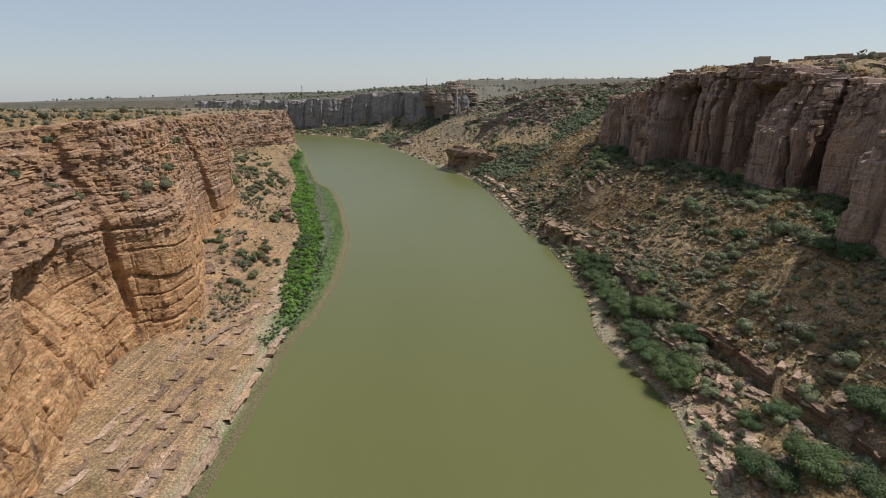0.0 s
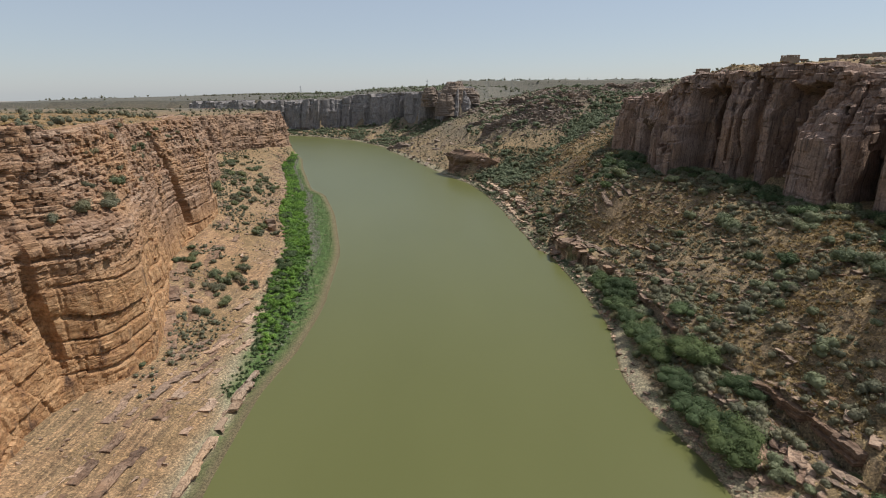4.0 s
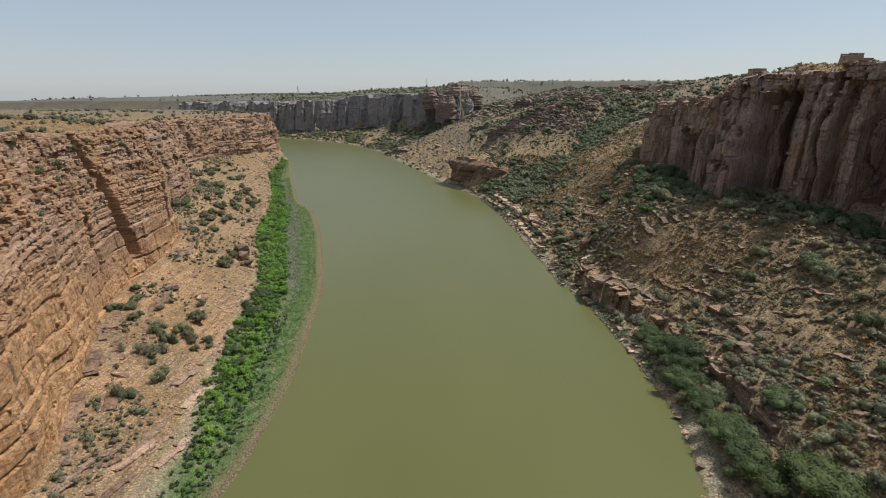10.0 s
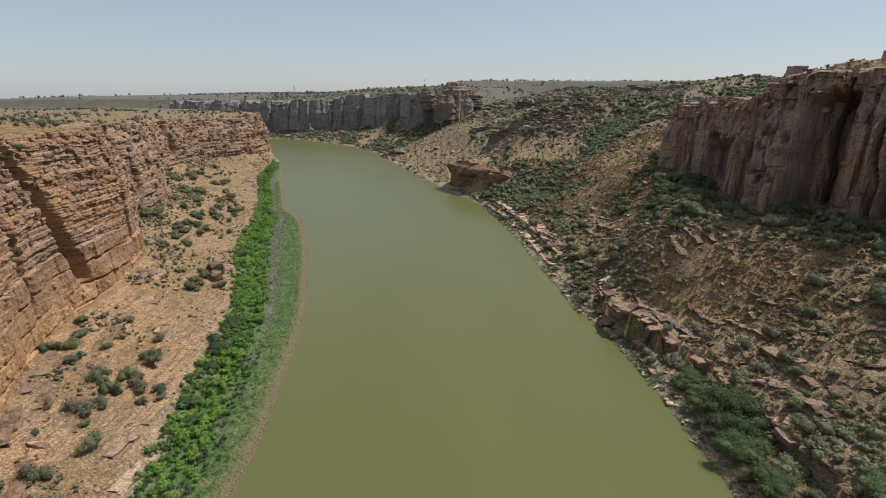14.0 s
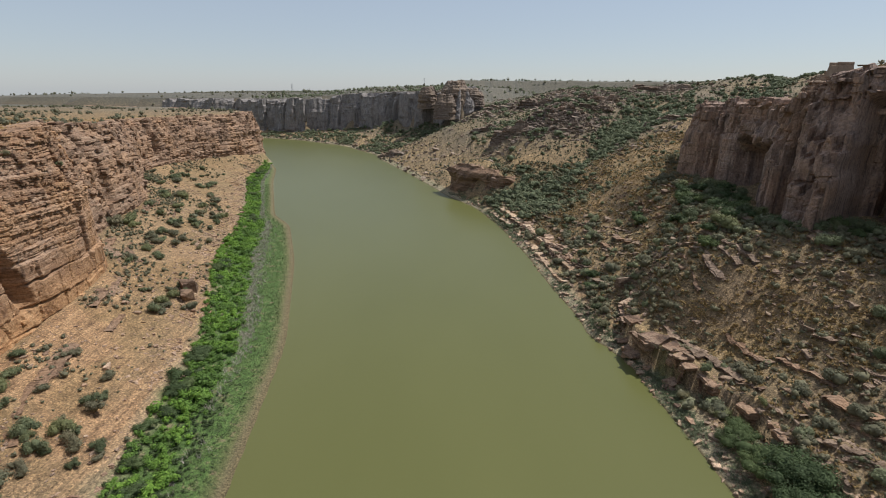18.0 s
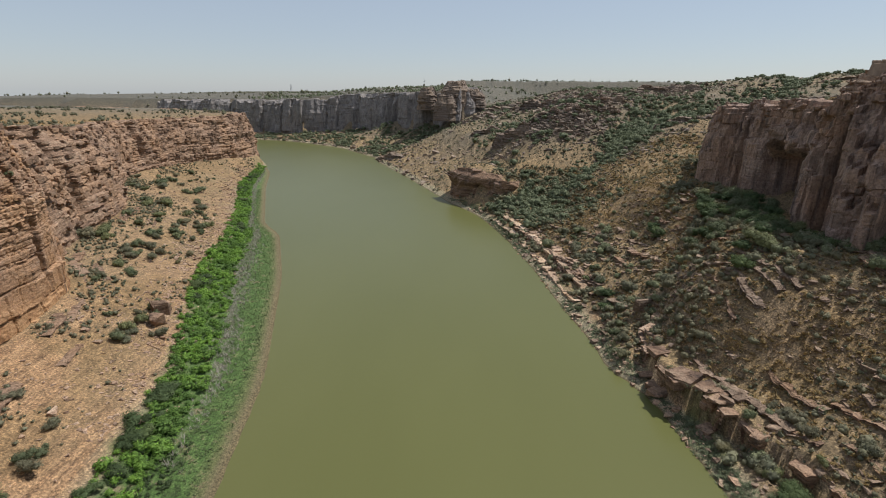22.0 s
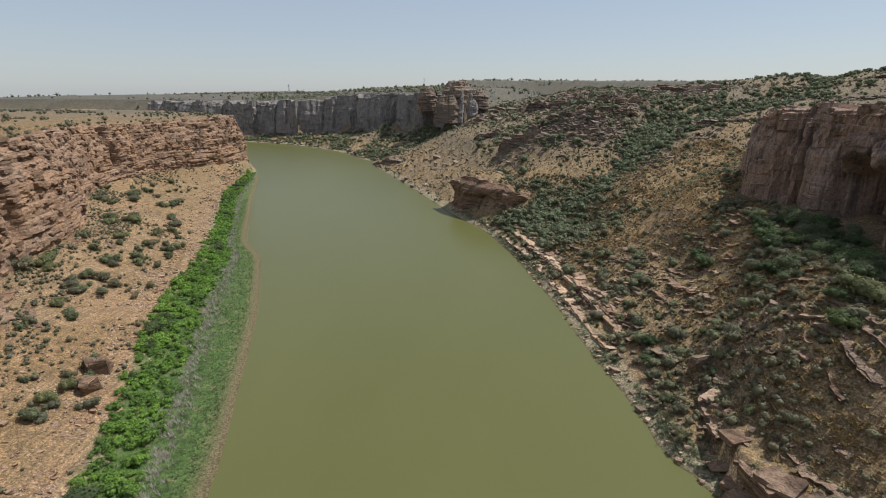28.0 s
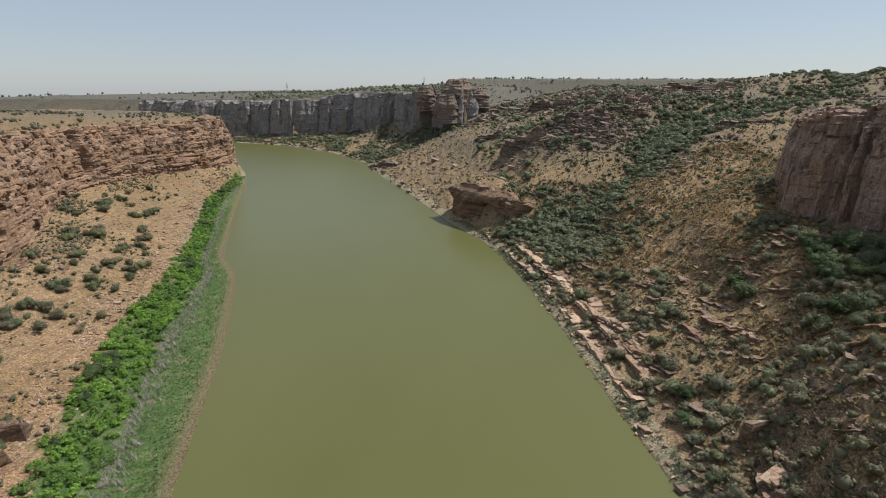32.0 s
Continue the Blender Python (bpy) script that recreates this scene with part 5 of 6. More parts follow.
x, y, z, r = spots(1600, (-260, 120, 480, 900), lambda x, y: (banks(x, y)[1] > 1) * np.interp(banks(x, y)[1], (0, 14, 60), (1, .5, .1)) * (inside(PLATEAU_FAR, x, y) < -1), 403)
tagged(strew("loose_stones", ROCK_FORMS, x, y, z, r.gamma(2.0, .5, len(x)) + .4, ROCK_UPLAND, r, 1, .5), "grey scree below the far cliff", "stones", kind="stuff")
x, y, z, r = spots(500, (-60, 70, 58, 420), lambda x, y: np.exp(-((banks(x, y)[1] - 1.2) / 1.6) ** 2), 404)
tagged(strew("loose_stones", BANK_FORMS, x, y, z, r.gamma(2.0, .2, len(x)) + .2, ROCK_BANK, r, 1, .4), "pale stones along the waterline", "stones", kind="stuff")

x, y, z, r = spots(3200, (100, 380, 40, 480), lambda x, y: (inside(PLATEAU_EAST, x, y) > 8) * np.clip(.3 + .8 * fbm(x / 18, y / 18, 75), .05, 1) * np.interp(inside(PLATEAU_EAST, x, y), (0, 40, 200), (1, .7, .3)), 405)
tagged(strew("loose_stones", ROCK_FORMS + SLAB_FORMS, x, y, z, r.gamma(2.2, .55, len(x)) + .3, ROCK_SLOPE, r, 1, .4), "broken rock over the fort plateau", "stones", kind="stuff")
x, y, z, r = spots(4500, (20, 260, 440, 700), lambda x, y: sum(np.exp(-((x - kx) ** 2 + (y - ky) ** 2) / (kr * .8) ** 2) for kx, ky, kr, kh in KNOLLS[:6]) * .8 * np.clip(.5 + fbm(x / 9, y / 9, 77), .05, 1), 406)
tagged(strew("loose_stones", ROCK_FORMS + SLAB_FORMS, x, y, z, r.gamma(2.2, .45, len(x)) + .4, ROCK_UPLAND, r, 1, .4), "broken brown rock heaped over the knolls", "stones", kind="stuff")
x, y, z, r = spots(5000, (90, 520, 380, 900), lambda x, y: on_east(x, y) * np.clip(-.05 + .9 * fbm(x / 30, y / 30, 79), 0, 1) * np.interp(y, (380, 900), (1, .4)), 407)
tagged(strew("loose_stones", ROCK_FORMS + SLAB_FORMS, x, y, z, r.gamma(2.2, .5, len(x)) + .4, ROCK_UPLAND, r, 1, .4), "broken brown rock over the upland", "stones", kind="stuff")
x, y, z, r = spots(2600, (40, 130, 440, 530), lambda x, y: np.exp(-((x - 84) ** 2 + ((y - 484) * 1.1) ** 2) / 21 ** 2) * np.clip(.6 + fbm(x / 7, y / 7, 78), .05, 1), 409)
tagged(strew("loose_stones", ROCK_FORMS + SLAB_FORMS, x, y, z, r.gamma(2.6, .36, len(x)) + .4, ROCK_UPLAND, r, 1, .4), "dome of heaped dark brown rock", "stones", kind="stuff")
x, y, z, r = spots(2600, (20, 260, 560, 760), lambda x, y: np.exp(-(from_line(((40, 660), (90, 640), (150, 620), (210, 640)), x, y) / 26) ** 2) * np.clip(.5 + fbm(x / 11, y / 11, 80), .05, 1) * (inside(PLATEAU_FAR, x, y) < 30), 410)
tagged(strew("loose_stones", ROCK_FORMS + SLAB_FORMS, x, y, z, r.gamma(2.6, .8, len(x)) + .7, ROCK_UPLAND, r, 1, .4), "far broken rock bands of the upland", "stones", kind="stuff")
# separate blocks in the cliff beds
BLOCKS = [rock_mesh("rock_block", 390 + k, (ROCK_WEST, ROCK_EAST)[k // 6], (.5, .35, .7)[k % 3], .3) for k in range(12)]

PINK_BLOCKS = [rock_mesh("rock_block", 430 + k, ROCK_PINK, (.4, .28, .6)[k % 3], .3) for k in range(6)]
LEDGE_BLOCKS = [rock_mesh("rock_block", 420 + k, ROCK_SLOPE, (.4, .28, .6)[k % 3], .3) for k in range(6)]


def add_blocks(which, n, forms, lo, hi, size, y0, y1, seed):
    ob, verts, out = CLIFFS[which]
    r = np.random.RandomState(seed)
    rows, cols = verts.shape[0] - 6, verts.shape[1]
    made = 0
    while made < n:
        i, j = int(rows * r.uniform(lo, hi)), r.randint(cols)
        p = verts[i, j]
        if not y0 < p[1] < y1:
            continue
        b = part("rock_block", forms[r.randint(len(forms))], ob)
        b.location = p
        b.rotation_euler = (r.uniform(-.06, .06), r.uniform(-.06, .06), math.atan2(out[j, 1], out[j, 0]) + r.uniform(-.25, .25) + 1.5708)
        s = size * r.uniform(.55, 1.5)
        b.scale = (s * r.uniform(.8, 1.7), s * r.uniform(.6, 1.0), s * r.uniform(.6, 1.1))
        made += 1


add_blocks("west", 290, BLOCKS[:6], .58, 1.0, .75, 60, 262, 51)
add_blocks("east", 160, BLOCKS[6:], .95, 1.02, 1.2, 90, 376, 52)
add_blocks("west_far", 120, PINK_BLOCKS, .45, 1.0, 1.2, 255, 600, 53)

for k, (ob, verts, out, far) in enumerate(LEDGE_MADE):
    CLIFFS["ledge"] = (ob, verts, out)
    if not far:
        course_blocks("ledge", ob.data.materials[0], 0, 2000, (.28, .55), (1.2, 3.6), .5, .6, 950 + k, .7)
    add_blocks("ledge", 5 if far else 9, BLOCKS[6:] if far else LEDGE_BLOCKS, .72, 1.0, 1.3 if far else .8, 0, 2000, 900 + k)

# broad slabs that lie broken along the shore shelves
BROAD = [rock_mesh("rock_slab", 800 + k, (ROCK_SLOPE, ROCK_BANK, ROCK_PINK)[k // 3], (.30, .22, .38)[k % 3], .28, 18) for k in range(9)]


def break_up(ob, line, n, size, inland, seed, lo=0, hi=9, lift=(-.05, .22)):
    line = np.array(line, float)
    r = np.random.RandomState(seed)
    along = np.concatenate([[0], np.cumsum(np.hypot(*np.diff(line, axis=0).T))])
    for k in range(n):
        s = along[-1] * (k + r.uniform(.1, .9)) / n
        x, y = np.interp(s, along, line[:, 0]) + r.uniform(*inland), np.interp(s, along, line[:, 1])
        b = part("rock_slab", BROAD[r.randint(lo, hi)], ob)
        g = size * r.uniform(.5, 1.35)
        b.scale = (g * r.uniform(.8, 1.3), g, g * r.uniform(.6, 1))
        b.location = (x, y, float(ground_z(np.array([x]), np.array([y]))[0]) + g * r.uniform(*lift))
        b.rotation_euler = (r.uniform(-.14, .14), r.uniform(-.22, .05), .3 + r.uniform(-.5, .5))


SHELF = [k for k, row in enumerate(LEDGES) if row[3].startswith("pale orange rock shelf")][0]
break_up(LEDGE_MADE[SHELF][0], LEDGES[SHELF][0], 22, 1.7, (-1.5, 5.5), 812, 3, 6)
break_up(SCARPS[0][0], SCARPS[0][1], 34, 1.5, (.5, 6.0), 814)
break_up(SCARPS[0][0], SCARPS[0][1], 16, 1.3, (-5.5, -1.5), 816, 3, 9)
break_up(SCARPS[0][0], [(51.5, 70), (54, 80), (56.5, 90), (57.5, 99)], 80, 1.5, (-3.6, 4.0), 817, 3, 6, (-.12, .06))
break_up(SCARPS[2][0], SCARPS[2][1], 30, 1.2, (.4, 4.0), 813)
break_up(SCARPS[3][0], SCARPS[3][1], 16, 2.4, (.2, 5.0), 811, 6, 9, (.0, .25))
break_up(SCARPS[4][0], SCARPS[4][1], 10, 1.8, (.5, 4.5), 815, 3, 9)

# ---- plants ----
def ball(level):
    bm = bmesh.new()
    bmesh.ops.create_icosphere(bm, subdivisions=level, radius=1)
    v = np.array([p.co[:] for p in bm.verts])
    f = np.array([[p.index for p in t.verts] for t in bm.faces])
    bm.free()
    return v, f


def crown_arrays(seed, leaves, leaf, lobes, flat=.75, spread=.55, long=1.6, level=2, core=.78):
    """A crown about one unit in radius, standing on z = 0: uneven leafy lobes with small sprays of leaves all over them."""
    r = np.random.RandomState(seed)
    c = np.stack([r.normal(0, spread, lobes), r.normal(0, spread, lobes), r.uniform(.30, .75, lobes)], -1)
    c[:, :2] *= np.minimum(1, .72 / np.maximum(np.hypot(c[:, 0], c[:, 1]), .01))[:, None]
    c[0] = (0, 0, .5)
    rad = r.uniform(.30, .52, lobes)
    rad[0] = .6
    bv, bf = ball(level)
    vs, fs, n = [], [], 0
    for k in range(lobes):
        lump = 1 + .30 * (vnoise(bv[:, 0] * 3 + seed + k, bv[:, 1] * 3 + 2 * bv[:, 2], 31)[:, None] - .5) + .12 * r.normal(size=(len(bv), 1))
        q = c[k] + bv * rad[k] * core * lump
        q[:, 2] = np.maximum(q[:, 2], -.02)
        vs.append(q)
        fs.append(bf + n)
        n += len(bv)
    k = r.randint(0, lobes, leaves)
    d = r.normal(size=(leaves, 3))
    d /= np.linalg.norm(d, axis=1)[:, None]
    d[:, 2] = np.where(d[:, 2] < -.3, -d[:, 2], d[:, 2])
    p = c[k] + d * (rad[k] * r.uniform(core - .04, 1.14, leaves))[:, None]
    p[:, 2] = np.maximum(p[:, 2], .05)
    a = np.cross(d, r.normal(size=(leaves, 3)))
    a /= np.linalg.norm(a, axis=1)[:, None]
    b = np.cross(d, a) + .45 * r.normal(size=(leaves, 3))
    s = leaf * r.uniform(.6, 1.4, leaves)[:, None]
    a, b = a * s * long * 1.2, b * s * .85
    q = np.stack([p - a * .5, p + b * .5, p + a * .6 + d * s * .5, p - b * .5], 1)
    i = n + np.arange(leaves)[:, None] * 4
    v = np.concatenate(vs + [q.reshape(-1, 3)])
    v[:, 2] *= flat
    return v, np.concatenate(fs + [i + (0, 1, 2), i + (0, 2, 3)])


def stems_mesh(name, seed, tall, thick, n):
    """Tapered stems that fork from one root."""
    r = np.random.RandomState(seed)
    bm = bmesh.new()
    for k in range(n):
        a, lean = r.uniform(0, 6.28), r.uniform(.15, .6)
        pts = [Vector((0, 0, -.15)), Vector((math.cos(a) * lean * .35, math.sin(a) * lean * .35, tall * .45)), Vector((math.cos(a + .3) * lean, math.sin(a + .3) * lean, tall))]
        rings = []
        for p, w in zip(pts, (1, .7, .25)):
            rings.append([bm.verts.new(p + Vector((math.cos(t) * thick * w, math.sin(t) * thick * w, 0))) for t in (0, 1.26, 2.51, 3.77, 5.03)])
        for lo, hi in zip(rings, rings[1:]):
            for i in range(5):
                bm.faces.new((lo[i], lo[(i + 1) % 5], hi[(i + 1) % 5], hi[i]))
    return from_bm(name, bm, BARK)


def plant_kind(seed, leaves, leaf, lobes, mat, flat, spread, tall, thick, n, variants, core=.60):
    out = []
    for k in range(variants):
        v, f = crown_arrays(seed + k, leaves, leaf, lobes, flat, spread, core=core)
        out.append((mesh_of("crown", v, f, mat, True), stems_mesh("trunk", seed + 50 + k, tall, thick, n)))
    return out


SHRUB_DARK = plant_kind(500, 1500, .052, 6, LEAF_DARK, 1.0, .38, .6, .035, 4, 4)
SHRUB_DULL = plant_kind(520, 1500, .052, 5, LEAF_DULL, .95, .36, .6, .03, 5, 4)
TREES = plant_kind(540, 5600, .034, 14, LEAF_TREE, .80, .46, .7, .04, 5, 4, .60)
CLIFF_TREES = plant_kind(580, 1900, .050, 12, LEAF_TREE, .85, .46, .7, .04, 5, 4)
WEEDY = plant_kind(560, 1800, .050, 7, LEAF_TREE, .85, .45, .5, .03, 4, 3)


def plant(kind, name, x, y, size, label, category, group, tall=1.0, z=None):
    crown, trunk = kind[rng.randint(len(kind))]
    root = new(name)
    part("crown", crown, root)
    part("trunk", trunk, root)
    root.location = (x, y, float(ground_z(np.array([x]), np.array([y]))[0]) - .05 if z is None else z)
    root.rotation_euler = (0, 0, rng.uniform(0, 6.28))
    root.scale = (size * rng.uniform(.9, 1.15), size * rng.uniform(.85, 1.1), size * tall)
    return tagged(root, label, category, group, "thing")


WEST_SHRUBS = [  # x, y, radius
    (-105, 201, 2.4), (-96, 202, 1.7), (-87, 205, 1.6), (-94, 188, 2.0), (-87, 185, 1.8), (-84, 192, 1.6), (-90, 190, 2.0), (-73, 193, 1.4), (-75, 185, 1.0), (-72, 177, 1.2), (-64, 179, 1.6),
    (-131, 289, 3.0), (-127, 296, 2.6), (-124, 293, 1.8), (-136, 281, 2.2), (-139, 364, 2.4), (-104, 273, 1.5), (-112, 285, 1.6), (-167, 411, 2.6)]
WEST_MORE = [(-149, 417, 2.4), (-114, 288, 1.8), (-109, 276, 1.7), (-102, 270, 1.3), (-162, 401, 2.6), (-148, 411, 2.0), (-145, 357, 2.2), (-141, 364, 2.4), (-111, 317, 1.6), (-118, 312, 2.0),
             (-127, 372, 2.2), (-140, 349, 2.2), (-127, 334, 1.9), (-116, 310, 1.7), (-150, 405, 2.0), (-111, 288, 1.4), (-71, 117, 2.0), (-69, 121, 1.6), (-92, 195, 2.0), (-116, 291, 1.8), (-66, 174, 1.3)]
for k, (x, y, s) in enumerate(WEST_SHRUBS + WEST_MORE):
    dark = k % 3 != 2
    plant(SHRUB_DARK if dark else SHRUB_DULL, "shrub", x, y, s * (1.3 if y < 235 else 1.7), "rounded dark green shrub on the stony bank" if dark else "dull olive shrub on the stony bank", "shrub", "shrubs of the west bank", .78)
count = 0
while count < 110:
    y = rng.uniform(150, 480)
    x = float(SHORE_WEST(y)) - float(WEED(y)) - rng.uniform(4, 60)
    if not -34 < inside(PLATEAU_WEST, np.array([x]), np.array([y]))[0] < -2 or fbm(np.array([x / 14]), np.array([y / 14]), 81)[0] < .05:
        continue
    plant(SHRUB_DARK if rng.rand() < .5 else SHRUB_DULL, "shrub", x, y, rng.uniform(1.0, 2.9), "small olive shrub on the stony bank", "shrub", "shrubs of the west bank")
    count += 1
# bushes that hang on the ledges of the west cliff
vw = CLIFFS["west"][1]
for y, i, size in ((150, .80, 2.2), (143, .76, 2.6), (135, .72, 2.8), (128, .70, 2.4), (122, .71, 2.9), (116, .70, 2.2), (110, .72, 2.0), (104, .80, 1.6), (98, .86, 1.6), (162, .72, 1.6), (172, .84, 2.0), (93, .74, 1.5),
                   (86, .80, 1.4), (197, .92, 1.8), (206, .95, 1.6), (138, .90, 1.8), (130, .78, 1.9), (80, .9, 1.2), (222, .9, 1.5), (240, .8, 1.3), (184, .86, 2.6), (181, .80, 2.2), (196, .72, 1.4), (214, .88, 1.8), (112, .94, 1.7), (88, .95, 1.5), (155, .95, 1.4), (168, .97, 1.6)):
    row = vw[int((vw.shape[0] - 6) * i) - 1]
    p = row[np.argmin(np.abs(row[:, 1] - y))]
    plant(SHRUB_DULL if rng.rand() < .6 else SHRUB_DARK, "shrub", p[0] + .2, p[1], size, "grey-green bush rooted in a cliff ledge", "shrub", "bushes on the west cliff", z=p[2] - .2)

# green trees along the east shore
EAST_TREES = [(52, 160, 4.6), (51.4, 128, 5.0), (57, 121, 4.2), (50, 97.5, 6.0), (62.5, 110, 3.2), (60, 65, 5.2), (73.5, 72, 5.2), (53, 66.5, 5.0), (62, 78, 3.4), (57, 78.5, 3.0), (52.6, 174.5, 3.8), (51.7, 136, 5.0), (56.2, 124.5, 5.4),
              (60, 112, 3.8), (49.6, 107, 5.0), (53.5, 101, 4.6), (52.4, 178.5, 4.2), (54, 165, 5.4), (52.5, 151, 4.2), (51.7, 142.5, 5.0), (63.6, 144, 4.0), (55.2, 171, 5.6), (54, 183, 3.4), (66, 58, 4.8), (78, 62, 4.4), (50, 117, 4.0), (48.5, 262, 2.8), (46, 255, 2.6)]
for x, y, s in EAST_TREES:
    plant(TREES, "tree", max(x + .8, float(SHORE_EAST(y)) + s * .85), y + .5, s * 1.02, "spreading feathery green thorn tree by the shore", "tree", "trees of the east shore", .85)
count = 0
while count < 150:
    y = rng.uniform(105, 296)
    foot = float(np.interp(y, [p[1] for p in FOOT_EAST[::-1]], [p[0] for p in FOOT_EAST[::-1]]))
    x = foot - rng.gamma(1.8, 5.5) - 1
    if x < 66 or open_slope(x, y) > .5:
        continue
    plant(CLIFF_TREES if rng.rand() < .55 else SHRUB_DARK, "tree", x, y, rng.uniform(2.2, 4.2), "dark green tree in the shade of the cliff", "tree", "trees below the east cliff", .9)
    count += 1
count = 0
while count < 130:
    y = rng.uniform(60, 330)
    de = rng.uniform(3, 62)
    x = float(SHORE_EAST(y)) + de
    if open_slope(x, y) > .5 or inside(PLATEAU_EAST, np.array([x]), np.array([y]))[0] > -3 or fbm(np.array([x / 15]), np.array([y / 15]), 83)[0] + .35 * rng.rand() < .12:
        continue
    dark = rng.rand() < .5
    plant(SHRUB_DARK if dark else SHRUB_DULL, "shrub", x, y, rng.uniform(1.1, 2.4), "dark green shrub on the rocky slope" if dark else "dry olive-brown shrub on the rocky slope", "shrub", "shrubs of the east slope")
    count += 1
# darker bushes at the inner edge of the weed bed
count = 0
while count < 48:
    y = rng.uniform(170, 520)
    x = float(SHORE_WEST(y)) - float(WEED(y)) + rng.uniform(-1.0, 3.5)
    if fbm(np.array([y / 16]), np.array([0.0]), 87)[0] < -.1:
        continue
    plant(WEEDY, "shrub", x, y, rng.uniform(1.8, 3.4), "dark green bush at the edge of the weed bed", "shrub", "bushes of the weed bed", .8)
    count += 1

FORM_SCRUB = [crown_arrays(600 + k, 12, .32, 1, .95, .38, 1.3, 1) for k in range(6)]
FORM_DOT = [crown_arrays(630 + k, 5, .40, 1, .9, .3, 1.3, 1) for k in range(6)]
FORM_GULLY = [crown_arrays(610 + k, 60, .20, 3, .85, .40, 1.3, 1) for k in range(6)]
FORM_BUSH = [crown_arrays(660 + k, 420, .085, 4, .9, .42) for k in range(8)]
FORM_FINE = [crown_arrays(620 + k, 46, .145, 2, .95, .34, 1.4, 1) for k in range(8)]
FORM_LOW = [crown_arrays(650 + k, 30, .18, 1, .9, .36, 1.4, 1) for k in range(8)]
FORM_WEED = [crown_arrays(640 + k, 150, .115, 2, .8, .46, 1.9, 1, .5) for k in range(8)]


def in_gully(x, y):
    return np.interp(x, (40, 74, 84, 94, 104, 150, 200), (.9, .8, .35, .45, 1, 1, .6)) * np.exp(-(from_line(((28, 391), (58, 394), (72, 393)) + GULLIES[0][1:], x, y) / (10 + 9 * smooth(100, 150, x))) ** 2) + .2 * np.exp(-(from_line(GULLIES[1], x, y) / 12) ** 2)


x, y, z, r = spots(4600, (25, 130, 60, 420), lambda x, y: on_east(x, y) * ((inside(PLATEAU_EAST, x, y) < -1) | (y > 385)) * (1 - .86 * open_slope(x, y)) * np.clip(.30 + .9 * fbm(x / 17, y / 17, 91) + in_gully(x, y) + .5 * np.exp(-(inside(PLATEAU_EAST, x, y) / 14) ** 2), .03, 1) * smooth(2, 6, banks(x, y)[1]), 411)
tagged(strew("scrub", FORM_FINE, x, y, z - .1, r.gamma(4, .20, len(x)) + .4, LEAF_DULL, r, soft=True), "olive and brown thorn scrub on the slope", "scrub", kind="stuff")
for k, (mat, words) in enumerate(((LEAF_DULL, "olive-brown bushes between the ledges"), (LEAF_GULLY, "soft grey-green bushes between the ledges"))):
    x, y, z, r = spots(130, (40, 115, 60, 335), lambda x, y: on_east(x, y) * (inside(PLATEAU_EAST, x, y) < -3) * (1 - .8 * open_slope(x, y)) * np.clip(.35 + .9 * fbm(x / 13, y / 13, 121 + k), .05, 1) * smooth(4, 9, banks(x, y)[1]), 431 + k)
    tagged(strew("scrub", FORM_BUSH, x, y, z - .1, r.gamma(7, .22, len(x)) + .5, mat, r, soft=True), words, "scrub", kind="stuff")
x, y, z, r = spots(3900, (25, 400, 340, 720), lambda x, y: on_east(x, y) * np.interp(x, (150, 250), (1, .3)) * (1 - .86 * open_slope(x, y)) * np.clip(.03 + 1.1 * in_gully(x, y) + .25 * smooth(.2, .7, fbm(x / 22, y / 22, 93)) + .4 * np.exp(-((banks(x, y)[1] - 22) / 12) ** 2) * (y < 392), 0, 1) * (from_line(OUTCROP[:6], x, y) > 9), 412)
tagged(strew("scrub", FORM_GULLY, x, y, z - .1, r.gamma(5, .34, len(x)) + .5, LEAF_GULLY, r, soft=True), "dense grey-green scrub in the side gully", "scrub", kind="stuff")
x, y, z, r = spots(10000, (-420, 600, 300, 1400), lambda x, y: on_east(x, y) * (1 - .86 * open_slope(x, y)) * np.clip(.25 + .7 * fbm(x / 40, y / 40, 95), .04, 1) * np.interp(np.hypot(x, y), (360, 900, 1600), (1, .6, .35)), 413)
tagged(strew("scrub", FORM_SCRUB, x, y, z - .1, r.gamma(3, .24, len(x)) + .35, LEAF_DULL, r, soft=True), "scattered grey-green scrub over the upland", "scrub", kind="stuff")
x, y, z, r = spots(2600, (-900, 700, 850, 3000), lambda x, y: (ground_z(x, y, False) > 30) * np.clip(.3 + .8 * fbm(x / 120, y / 120, 97), .05, 1), 414)
tagged(strew("scrub", FORM_DOT, x, y, z - .1, r.gamma(5, .5, len(x)) + .8, LEAF_DULL, r, soft=True), "distant scrub on the plateau", "scrub", kind="stuff")
x, y, z, r = spots(1900, (-420, -70, 60, 640), lambda x, y: (inside(PLATEAU_WEST, x, y) > 9) * np.clip(.12 + .7 * fbm(x / 30, y / 30, 99) + .35 * np.exp(-((inside(PLATEAU_WEST, x, y) - 14) / 8) ** 2), .02, 1), 415)
tagged(strew("scrub", FORM_LOW, x, y, z - .1, r.gamma(4, .28, len(x)) + .3, LEAF_DULL, r, soft=True), "low scrub on the straw-coloured plateau", "scrub", kind="stuff")
x, y, z, r = spots(2200, (-200, -60, 110, 560), lambda x, y: ((banks(x, y)[0] > WEED(y) + 2) & (inside(PLATEAU_WEST, x, y) < -1)) * np.clip(.6 * smooth(-45, -15, inside(PLATEAU_WEST, x, y)) * fbm(x / 20, y / 20, 101) + .4 * np.exp(-((inside(PLATEAU_WEST, x, y) + 6) / 8) ** 2), .01, 1), 416)
